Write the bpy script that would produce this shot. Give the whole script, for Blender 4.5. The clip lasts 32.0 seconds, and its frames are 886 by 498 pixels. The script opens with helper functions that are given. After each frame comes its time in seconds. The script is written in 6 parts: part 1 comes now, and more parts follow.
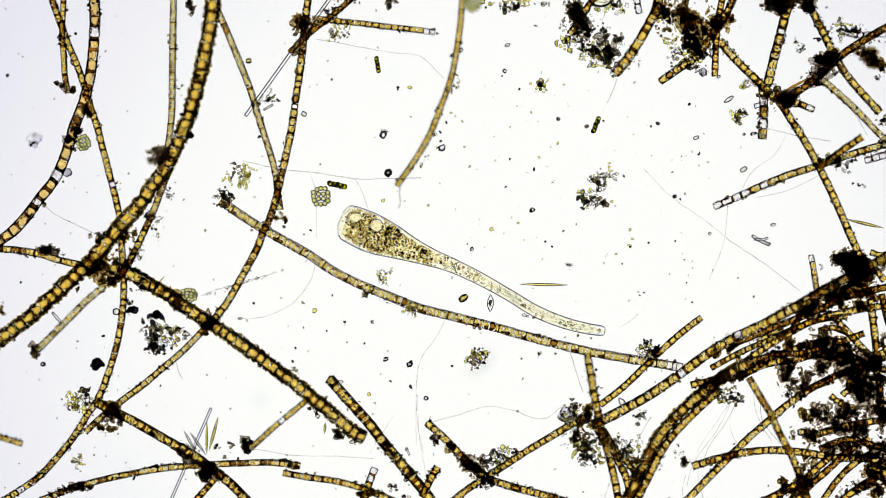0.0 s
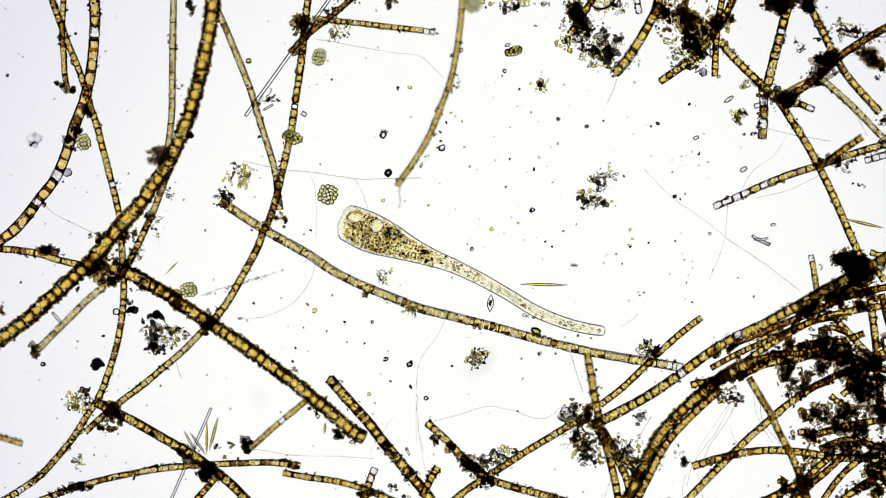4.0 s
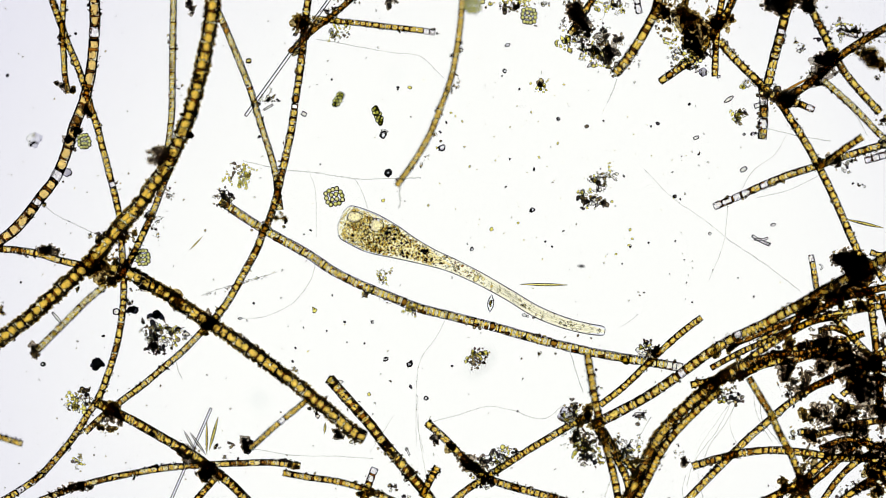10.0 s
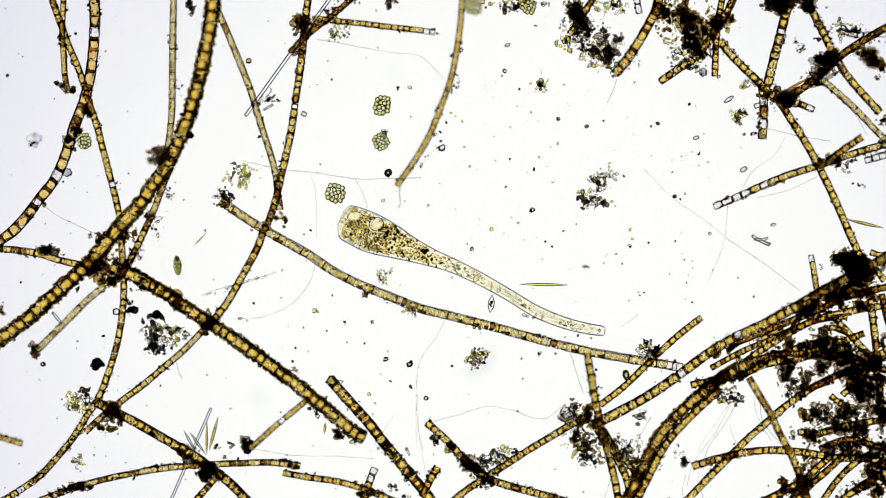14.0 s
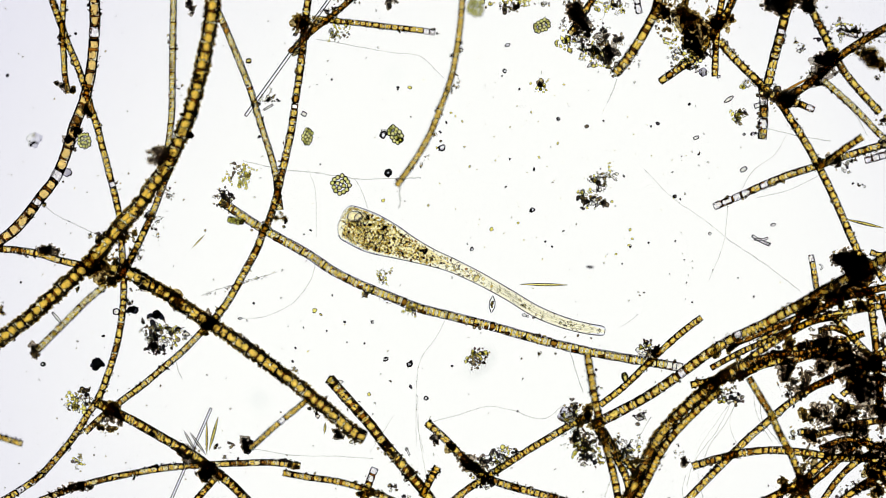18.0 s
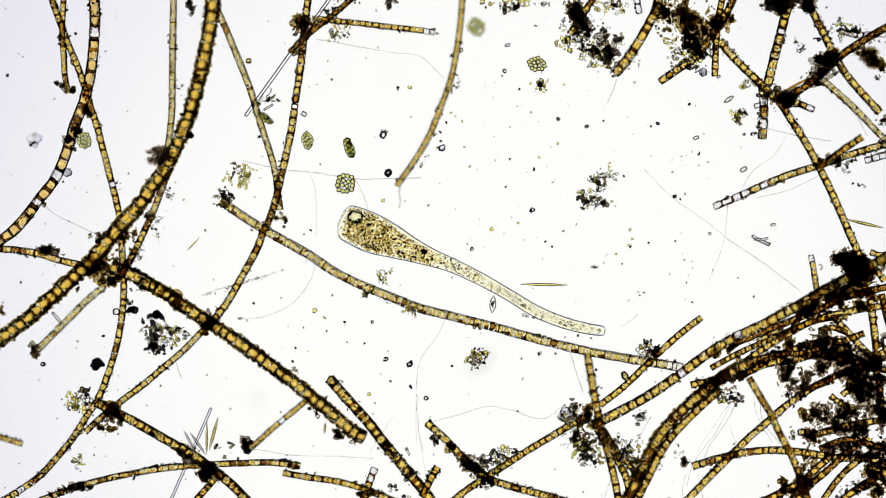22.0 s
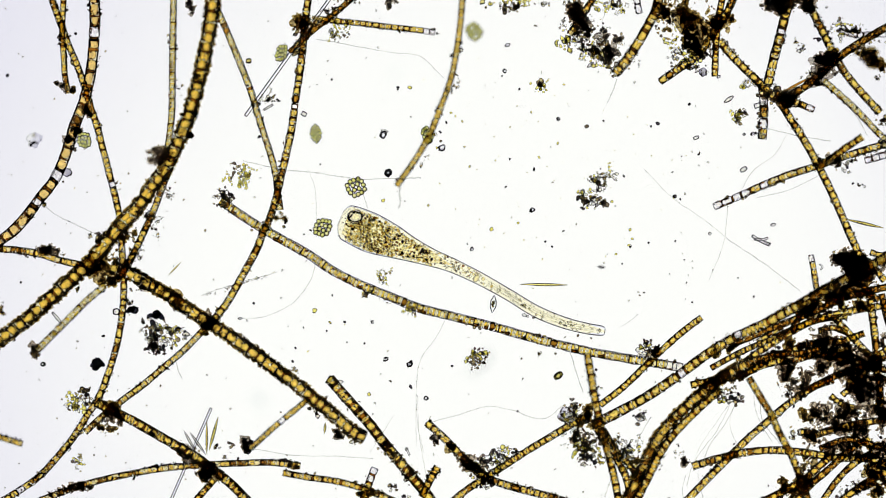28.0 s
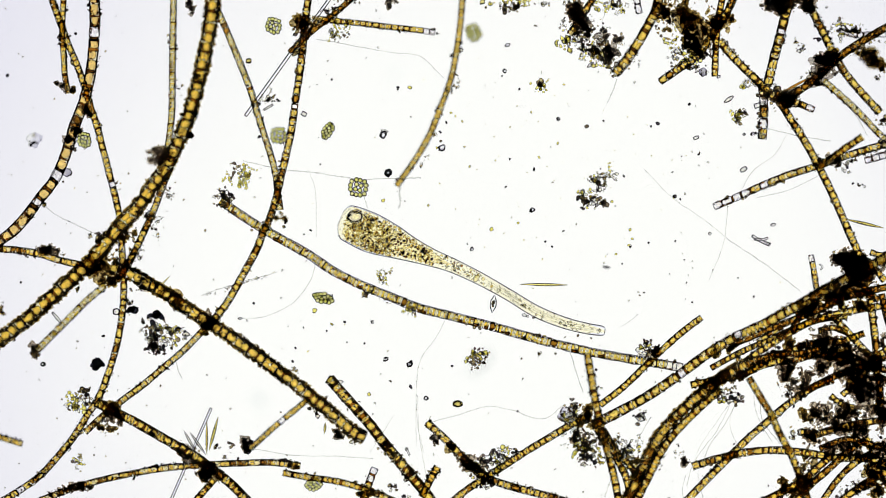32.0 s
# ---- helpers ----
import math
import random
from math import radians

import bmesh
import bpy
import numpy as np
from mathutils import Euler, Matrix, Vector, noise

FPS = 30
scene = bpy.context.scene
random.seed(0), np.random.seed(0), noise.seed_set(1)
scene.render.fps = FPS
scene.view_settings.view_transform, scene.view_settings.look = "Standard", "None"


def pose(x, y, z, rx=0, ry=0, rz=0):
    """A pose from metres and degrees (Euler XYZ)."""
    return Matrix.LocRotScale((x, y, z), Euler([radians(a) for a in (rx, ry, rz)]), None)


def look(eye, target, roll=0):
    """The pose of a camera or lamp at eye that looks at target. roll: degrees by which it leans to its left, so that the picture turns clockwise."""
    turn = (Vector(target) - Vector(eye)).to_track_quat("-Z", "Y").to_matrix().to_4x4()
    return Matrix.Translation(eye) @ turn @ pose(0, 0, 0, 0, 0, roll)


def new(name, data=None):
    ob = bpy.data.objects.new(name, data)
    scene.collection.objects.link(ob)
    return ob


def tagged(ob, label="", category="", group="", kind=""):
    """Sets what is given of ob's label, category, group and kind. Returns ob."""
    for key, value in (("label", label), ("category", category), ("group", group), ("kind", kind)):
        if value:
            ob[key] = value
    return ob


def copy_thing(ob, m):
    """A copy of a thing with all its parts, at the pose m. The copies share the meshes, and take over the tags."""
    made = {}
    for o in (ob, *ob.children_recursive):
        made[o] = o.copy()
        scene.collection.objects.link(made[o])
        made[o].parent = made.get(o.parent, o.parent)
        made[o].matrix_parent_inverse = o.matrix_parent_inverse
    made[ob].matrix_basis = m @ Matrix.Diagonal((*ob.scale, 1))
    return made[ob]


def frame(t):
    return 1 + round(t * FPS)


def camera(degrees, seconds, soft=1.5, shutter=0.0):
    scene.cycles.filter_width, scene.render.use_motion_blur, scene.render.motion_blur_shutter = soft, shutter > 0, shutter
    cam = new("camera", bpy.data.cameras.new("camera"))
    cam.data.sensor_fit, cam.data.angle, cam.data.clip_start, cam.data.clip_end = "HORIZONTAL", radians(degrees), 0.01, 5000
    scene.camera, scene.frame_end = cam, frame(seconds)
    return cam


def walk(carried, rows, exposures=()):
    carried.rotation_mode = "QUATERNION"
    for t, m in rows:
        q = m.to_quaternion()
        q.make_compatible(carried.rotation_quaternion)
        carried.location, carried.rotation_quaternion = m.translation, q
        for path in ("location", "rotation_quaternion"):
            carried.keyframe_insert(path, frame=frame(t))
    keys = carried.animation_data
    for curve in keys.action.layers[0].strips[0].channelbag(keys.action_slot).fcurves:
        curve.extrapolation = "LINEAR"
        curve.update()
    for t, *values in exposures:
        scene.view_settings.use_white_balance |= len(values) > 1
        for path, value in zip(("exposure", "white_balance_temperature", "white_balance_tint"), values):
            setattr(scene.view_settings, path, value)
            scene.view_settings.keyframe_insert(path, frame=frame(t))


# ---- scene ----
import itertools

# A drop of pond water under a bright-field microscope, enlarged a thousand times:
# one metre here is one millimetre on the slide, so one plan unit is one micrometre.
D, FOV = 22.4514, 4.0
U = 0.001


def plan(x, y, z=0.0):
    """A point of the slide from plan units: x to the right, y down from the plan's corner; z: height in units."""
    k = U * (D - z * U) / D
    return Vector(((x - 784) * k, (441 - y) * k, z * U))


# ---- camera ----
cam = camera(FOV, 32.0, soft=0.7)
EYE = look((0, 0, D), (0, 0.0, 0), 0)
walk(cam, [(0.0, EYE), (32.0, EYE)])
cam.data.dof.use_dof = True
cam.data.dof.focus_distance = D - 0.030
cam.data.dof.aperture_fstop = 0.30

# ---- light: the lamp's field under the slide, in a dim room ----
world = bpy.data.worlds.new("dim_room")
scene.world = world
world.use_nodes = True
world.node_tree.nodes["Background"].inputs[0].default_value = (0.02, 0.02, 0.022, 1)
world.node_tree.nodes["Background"].inputs[1].default_value = 0.5


# ---- materials ----
def mat(name):
    m = bpy.data.materials.new(name)
    m.use_nodes = True
    m.node_tree.nodes.clear()
    return m, m.node_tree.nodes, m.node_tree.links


def refract(name, a, b, ior, grain=0.0, scale=250.0, rough=0.0, blot=0.0, island=False):
    """Clear living matter: bends the light, and takes colour between a and b, piece by piece; grain: fine relief."""
    m, n, l = mat(name)
    out, r = n.new("ShaderNodeOutputMaterial"), n.new("ShaderNodeBsdfRefraction")
    r.inputs["IOR"].default_value, r.inputs["Roughness"].default_value = ior, rough
    mix = n.new("ShaderNodeMix")
    mix.data_type = "RGBA"
    mix.inputs["A"].default_value, mix.inputs["B"].default_value = (*a, 1), (*b, 1)
    if island:
        l.new(n.new("ShaderNodeNewGeometry").outputs["Random Per Island"], mix.inputs["Factor"])
    else:
        l.new(n.new("ShaderNodeObjectInfo").outputs["Random"], mix.inputs["Factor"])
    geo = n.new("ShaderNodeNewGeometry")
    colour = mix.outputs["Result"]
    if blot:
        spots = n.new("ShaderNodeTexNoise")
        spots.inputs["Scale"].default_value, spots.inputs["Detail"].default_value = scale * 0.9, 3
        l.new(geo.outputs["Position"], spots.inputs["Vector"])
        ramp = n.new("ShaderNodeMapRange")
        ramp.inputs["From Min"].default_value, ramp.inputs["From Max"].default_value = 0.36, 0.56
        ramp.inputs["To Min"].default_value, ramp.inputs["To Max"].default_value = blot, 0.0
        l.new(spots.outputs["Fac"], ramp.inputs["Value"])
        dark = n.new("ShaderNodeMix")
        dark.data_type = "RGBA"
        dark.inputs["B"].default_value = (0.40, 0.24, 0.06, 1)
        l.new(ramp.outputs["Result"], dark.inputs["Factor"])
        l.new(colour, dark.inputs["A"])
        colour = dark.outputs["Result"]
    l.new(colour, r.inputs["Color"])
    if grain:
        tex, bump = n.new("ShaderNodeTexNoise"), n.new("ShaderNodeBump")
        tex.inputs["Scale"].default_value, tex.inputs["Detail"].default_value = scale, 2
        bump.inputs["Strength"].default_value, bump.inputs["Distance"].default_value = min(1.0, grain), 0.004 * max(1.0, grain)
        l.new(geo.outputs["Position"], tex.inputs["Vector"])
        l.new(tex.outputs["Fac"], bump.inputs["Height"])
        l.new(bump.outputs["Normal"], r.inputs["Normal"])
    l.new(r.outputs[0], out.inputs[0])
    return m


def veil(name, a, b, scale):
    """Soft jelly with fine dirt in it, too weak to bend the light."""
    m, n, l = mat(name)
    out, r = n.new("ShaderNodeOutputMaterial"), n.new("ShaderNodeBsdfTransparent")
    geo, mix = n.new("ShaderNodeNewGeometry"), n.new("ShaderNodeMix")
    mix.data_type = "RGBA"
    mix.inputs["A"].default_value, mix.inputs["B"].default_value = (*a, 1), (*b, 1)
    coarse, ramp = n.new("ShaderNodeTexNoise"), n.new("ShaderNodeMapRange")
    coarse.inputs["Scale"].default_value, coarse.inputs["Detail"].default_value = scale, 6
    coarse.inputs["Roughness"].default_value = 0.72
    ramp.inputs["From Min"].default_value, ramp.inputs["From Max"].default_value = 0.40, 0.60
    l.new(geo.outputs["Position"], coarse.inputs["Vector"])
    l.new(coarse.outputs["Fac"], ramp.inputs["Value"])
    l.new(ramp.outputs["Result"], mix.inputs["Factor"])
    l.new(mix.outputs["Result"], r.inputs[0])
    l.new(r.outputs[0], out.inputs[0])
    return m


AMBER = refract("amber_cell", (1.0, 0.99, 0.88), (1.0, 0.86, 0.36), 1.07, 0.6, 230, blot=0.08, island=True)
BLOCK = refract("framed_amber_cell", (1.0, 0.975, 0.84), (0.995, 0.88, 0.56), 1.06, 0.5, 210, blot=0.08, island=True)
DARKWALL = refract("dark_edged_cell_wall", (0.998, 0.988, 0.945), (0.994, 0.972, 0.89), 1.22, 0.35, 160, blot=0.10)
GOLD = refract("golden_cell", (1.0, 0.995, 0.93), (1.0, 0.88, 0.38), 1.075, 0.7, 260, blot=0.08, island=True)
STRAW = refract("straw_cell", (1.0, 1.0, 0.91), (1.0, 0.89, 0.33), 1.07, 0.8, 260, blot=0.09, island=True)
STRAWWALL = refract("straw_wall", (1.0, 0.995, 0.94), (1.0, 0.99, 0.90), 1.065, 0.35, 200, blot=0.05)
PEACH = refract("peach_cell", (1.0, 0.965, 0.74), (0.995, 0.86, 0.42), 1.06, 0.3, 200, blot=0.08, island=True)
BROWN = refract("brown_cell", (0.98, 0.88, 0.48), (0.76, 0.54, 0.20), 1.13, 0.8, 190, blot=0.25, island=True)
SHEATH = refract("amber_cell_wall", (1.0, 0.975, 0.84), (0.998, 0.94, 0.70), 1.10, 0.35, 160, blot=0.12)
PALESHEATH = refract("pale_cell_wall", (1.0, 0.988, 0.90), (0.998, 0.962, 0.78), 1.085, 0.35, 180, blot=0.10)
BODY = refract("brown_grain", (0.78, 0.52, 0.16), (0.34, 0.20, 0.07), 1.12, 0.5, 240, island=True)
CLEAR = refract("empty_cell", (1.0, 1.0, 1.0), (1.0, 1.0, 0.99), 1.25, 0.8, 150, blot=0.06)
WALL = refract("cross_wall", (0.72, 0.48, 0.18), (0.26, 0.17, 0.08), 1.16, 0.8, 200)
GLASSY = refract("glassy_shell", (0.985, 0.985, 0.965), (0.97, 0.97, 0.94), 1.26)
DARKGLASS = refract("thick_shell", (0.93, 0.93, 0.90), (0.86, 0.86, 0.84), 1.5, 0.5, 120)
TUBEGLASS = refract("needle_glass", (1.0, 1.0, 0.995), (1.0, 1.0, 0.99), 1.13)
GREEN = refract("green_cell", (0.965, 0.96, 0.66), (0.92, 0.925, 0.50), 1.175, 0.2, 260)
OLIVE = refract("olive_shell", (0.96, 0.91, 0.52), (0.91, 0.84, 0.42), 1.3, 0.5, 200)
FLESH = refract("yellowish_pellicle", (0.999, 0.999, 0.985), (0.999, 0.999, 0.985), 1.26, 0.06, 120)
ENDOPLASM = refract("grainy_endoplasm", (0.996, 0.984, 0.90), (0.996, 0.984, 0.90), 1.012, 0.6, 260, blot=0.06)
THINSKIN = refract("pale_pellicle", (0.999, 0.998, 0.978), (0.999, 0.998, 0.978), 1.10, 0.06, 120)
CORE = refract("yellow_brown_core", (0.992, 0.968, 0.84), (0.992, 0.968, 0.84), 1.01, 0.6, 260, blot=0.10)
FOOD = refract("brown_food_granules", (0.86, 0.66, 0.30), (0.34, 0.215, 0.10), 1.2, island=True)
DROPS = refract("yellow_droplets", (0.998, 0.985, 0.84), (0.935, 0.855, 0.56), 1.05, 0.3, 300, island=True)
PALEDROPS = refract("pale_droplets", (0.99, 0.985, 0.88), (0.90, 0.88, 0.72), 1.16, island=True)
FIBRE = refract("pale_fibre", (0.985, 0.98, 0.90), (0.97, 0.965, 0.87), 1.06)
YELLOWBIT = refract("yellow_detritus", (0.995, 0.98, 0.62), (0.95, 0.91, 0.44), 1.11, 0.4, 250, island=True)
VACUOLE = refract("vacuole_water", (1, 1, 1), (1, 1, 1), 0.955)
DARKBIT = refract("dark_detritus", (0.94, 0.88, 0.62), (0.46, 0.40, 0.34), 1.13, 0.6, 300, island=True)
BLACKBIT = refract("black_detritus", (0.60, 0.53, 0.46), (0.22, 0.21, 0.24), 1.17, 0.6, 300, island=True)
PALEBIT = refract("pale_detritus", (0.998, 0.99, 0.88), (0.93, 0.93, 0.88), 1.12, 0.4, 250, island=True)
RUSTBIT = refract("rusty_detritus", (0.94, 0.82, 0.44), (0.60, 0.46, 0.22), 1.13, 0.5, 250, island=True)
BLUELUMP = refract("blue_black_lump", (0.34, 0.34, 0.38), (0.10, 0.10, 0.14), 1.13, 1.2, 170, island=True)
NEEDLE = refract("needle_wall_glass", (1.0, 1.0, 1.0), (1.0, 1.0, 0.995), 1.3)
FLOCBLACK = veil("black_floc", (0.90, 0.87, 0.80), (0.42, 0.39, 0.38), 190)
FLOCBROWN = veil("brown_floc", (0.87, 0.80, 0.56), (0.38, 0.31, 0.19), 190)
BALL = refract("grey_ball", (0.74, 0.73, 0.75), (0.70, 0.69, 0.72), 1.06, 0.5, 200)
PALEBALL = refract("pale_ball", (0.95, 0.95, 0.95), (0.92, 0.92, 0.93), 1.05, 0.5, 150)
FLOCMURK = veil("murky_floc", (0.88, 0.83, 0.73), (0.40, 0.36, 0.33), 150)
THREAD = refract("pale_thread", (0.95, 0.95, 0.91), (0.90, 0.90, 0.85), 1.10)


def slide_material():
    """Thin clear glass: lets the light straight through, with a faint gloss."""
    m, n, l = mat("slide_glass")
    out, mix = n.new("ShaderNodeOutputMaterial"), n.new("ShaderNodeMixShader")
    clear, gloss = n.new("ShaderNodeBsdfTransparent"), n.new("ShaderNodeBsdfGlossy")
    clear.inputs[0].default_value = (0.999, 1.0, 0.9995, 1)
    gloss.inputs["Roughness"].default_value = 0.02
    mix.inputs[0].default_value = 0.01
    l.new(clear.outputs[0], mix.inputs[1])
    l.new(gloss.outputs[0], mix.inputs[2])
    l.new(mix.outputs[0], out.inputs[0])
    return m


def field_material():
    m, n, l = mat("lamp_field")
    out, e = n.new("ShaderNodeOutputMaterial"), n.new("ShaderNodeEmission")
    geo, length = n.new("ShaderNodeNewGeometry"), n.new("ShaderNodeVectorMath")
    length.operation = "DISTANCE"
    length.inputs[1].default_value = (0.18, -0.25, -20.0)
    l.new(geo.outputs["Position"], length.inputs[0])
    # vignette painted into the glow: dimmer and lavender away from an off-centre middle
    ramp = n.new("ShaderNodeValToRGB")
    ramp.color_ramp.elements[0].position, ramp.color_ramp.elements[0].color = 0.79, (0.985, 0.99, 0.96, 1)
    ramp.color_ramp.elements[1].position, ramp.color_ramp.elements[1].color = 1.0, (0.72, 0.71, 0.84, 1)
    half = n.new("ShaderNodeMath")
    half.operation = "MULTIPLY"
    half.inputs[1].default_value = 0.52
    l.new(length.outputs["Value"], half.inputs[0])
    l.new(half.outputs[0], ramp.inputs[0])
    l.new(ramp.outputs[0], e.inputs[0])
    e.inputs[1].default_value = 1.027
    l.new(e.outputs[0], out.inputs[0])
    return m


# ---- meshes ----
def obj(name, bm, material, parent=None, label="", smooth=True):
    me = bpy.data.meshes.new(name)
    bm.to_mesh(me)
    bm.free()
    me.shade_smooth() if smooth else me.shade_flat()
    me.materials.append(material)
    return hang(name, me, parent, label)


def hang(name, me, parent=None, label=""):
    ob = new(name, me)
    ob.parent = parent
    if label:
        ob["label"] = label
    return ob


def part(name, bm, material, parent, label=""):
    return obj(name, bm, material, parent, label)


def lathe(profile, sides, closed=True):
    """A body round the x axis from (x, radius) pairs."""
    bm = bmesh.new()
    rings = []
    for x, r in profile:
        rings.append([bm.verts.new((x, r * math.cos(a), r * math.sin(a)))
                      for a in (2 * math.pi * i / sides for i in range(sides))])
    for p, q in zip(rings, rings[1:]):
        for i in range(sides):
            j = (i + 1) % sides
            bm.faces.new((p[i], p[j], q[j], q[i]))
    if closed:
        bm.faces.new(rings[0][::-1])
        bm.faces.new(rings[-1])
    bmesh.ops.recalc_face_normals(bm, faces=bm.faces)
    return bm


def lined(outer, inner):
    """The outer body with a hollow, inner, inside it."""
    bmesh.ops.reverse_faces(inner, faces=inner.faces)
    me = bpy.data.meshes.new("hollow")
    inner.to_mesh(me)
    inner.free()
    outer.from_mesh(me)
    bpy.data.meshes.remove(me)
    return outer


def box(x, y, z, sx, sy, sz):
    bm = bmesh.new()
    bmesh.ops.create_cube(bm, size=1, matrix=Matrix.Translation((x, y, z)) @ Matrix.Diagonal((sx, sy, sz, 1)))
    return bm


def smooth_path(pts, step):
    """Points about step apart along a smooth curve through pts (plan units, with height)."""
    P = [Vector(p) for p in pts]
    P = [2 * P[0] - P[1]] + P + [2 * P[-1] - P[-2]]
    fine = []
    for a, b, c, d in zip(P, P[1:], P[2:], P[3:]):
        for i in range(24):
            t = i / 24
            fine.append(0.5 * (2 * b + (c - a) * t + (2 * a - 5 * b + 4 * c - d) * t * t + (3 * b - a - 3 * c + d) * t ** 3))
    fine.append(P[-2])
    run = [0.0]
    for a, b in zip(fine, fine[1:]):
        run.append(run[-1] + (b - a).length)
    count = max(1, round(run[-1] / step))
    out, k = [], 0
    for i in range(count + 1):
        s = run[-1] * i / count
        while k < len(run) - 2 and run[k + 1] < s:
            k += 1
        f = (s - run[k]) / max(1e-9, run[k + 1] - run[k])
        out.append(fine[k].lerp(fine[k + 1], min(1, f)))
    return out


def tube(path, radii, sides=10, ends=True, rough=0.0, rng=None):
    """A tube in world metres along plan points; radii: one or one a point."""
    pts = [plan(*p) for p in path]
    if not isinstance(radii, (list, tuple)):
        radii = [radii] * len(pts)
    bm = bmesh.new()
    rings = []
    for i, p in enumerate(pts):
        d = (pts[min(i + 1, len(pts) - 1)] - pts[max(i - 1, 0)]).normalized()
        side = d.cross(Vector((0, 0, 1))).normalized()
        up = side.cross(d)
        ring = []
        for k in range(sides):
            a = 2 * math.pi * k / sides
            w = radii[i] * U * (1 + (rng.uniform(-rough, rough) if rng else 0))
            ring.append(bm.verts.new(p + (side * math.cos(a) + up * math.sin(a)) * w))
        rings.append(ring)
    for p, q in zip(rings, rings[1:]):
        for k in range(sides):
            j = (k + 1) % sides
            bm.faces.new((p[k], p[j], q[j], q[k]))
    if ends:
        bm.faces.new(rings[0][::-1])
        bm.faces.new(rings[-1])
    bmesh.ops.recalc_face_normals(bm, faces=bm.faces)
    return bm


ICO = {}


def ico(level):
    if level not in ICO:
        bm = bmesh.new()
        bmesh.ops.create_icosphere(bm, subdivisions=level, radius=1)
        ICO[level] = ([v.co.copy() for v in bm.verts], [[v.index for v in f.verts] for f in bm.faces])
        bm.free()
    return ICO[level]


def crumbs(name, spots, material, rng, parent=None, label="", level=2, jag=0.35, smooth=True):
    """One mesh of uneven crumbs: spots are (x, y, z, size) in plan units."""
    vs, fs = ico(level)
    verts, faces = [], []
    for x, y, z, size in spots:
        o = plan(x, y, z)
        turn = Euler([rng.uniform(0, 6.28) for _ in range(3)]).to_matrix()
        stretch = Vector([rng.uniform(0.45, 1.5) for _ in range(3)])
        seed = Vector([rng.uniform(0, 50) for _ in range(3)])
        base = len(verts)
        for v in vs:
            w = 1 + jag * noise.noise(v * 1.6 + seed) * 1.6
            if level > 2:
                w += 0.5 * jag * noise.noise(v * 4.3 + seed) + 0.4 * jag * noise.noise(v * 9.1 + seed)
            verts.append(o + turn @ (v * w * stretch) * (size * U))
        faces += [[base + i for i in f] for f in fs]
    me = bpy.data.meshes.new(name)
    me.from_pydata(verts, [], faces)
    me.shade_smooth() if smooth else me.shade_flat()
    me.materials.append(material)
    return hang(name, me, parent, label)


# ---- setting ----
field = obj("backdrop", lathe([(-0.02, 4.4), (0.0, 4.4)], 64), field_material(), smooth=False)
field.matrix_basis = pose(0, 0, -20.0, 0, -90, 0)
tagged(field, "glowing white field of the microscope lamp, with a painted vignette", "backdrop", kind="structure")
slide = obj("ground", box(0, 0, -0.25, 4.4, 3.2, 0.5), slide_material(), smooth=False)
slide.visible_shadow = False
tagged(slide, "clear polished glass microscope slide under the water", "glass slide", kind="structure")

# ---- filaments of cells ----
BARREL = {}
BODIES = {}


def bodies(kind, aspect, many):
    """The brown grains along the wall and the ends of a cell, as corners and faces in the cell's space."""
    aspect = round(aspect * 2) / 2
    key = (kind, aspect, many)
    if key not in BODIES:
        r = random.Random(kind * 31 + int(many * 10))
        vs, fs = ico(2)
        verts, faces = [], []
        for k in range(max(3, round(2.2 * many * aspect))):
            w = r.uniform(0.10, 0.27)
            t = r.choice((0.0, math.pi)) + r.gauss(0, 0.55)
            q = r.uniform(0.70, 0.90) if k % 3 else r.uniform(0.3, 0.8)
            along = r.uniform(-0.44, 0.44) if k % 3 else r.choice((-1, 1)) * r.uniform(0.36, 0.45)
            o = Vector((along * aspect, q * math.cos(t), q * math.sin(t)))
            seed = Vector([r.uniform(0, 40) for _ in range(3)])
            stretch = Vector((r.uniform(0.6, 2.2), r.uniform(0.6, 1.2), r.uniform(0.6, 1.2)))
            base = len(verts)
            for v in vs:
                p = o + v * stretch * w * (1 + 0.75 * noise.noise(v * 1.7 + seed))
                verts.append((max(-0.46, min(0.46, p.x / aspect)), p.y, p.z))
            faces += [[base + i for i in f] for f in fs]
        BODIES[key] = (np.array([(*v, 1.0) for v in verts]), np.array(faces))
    return BODIES[key]


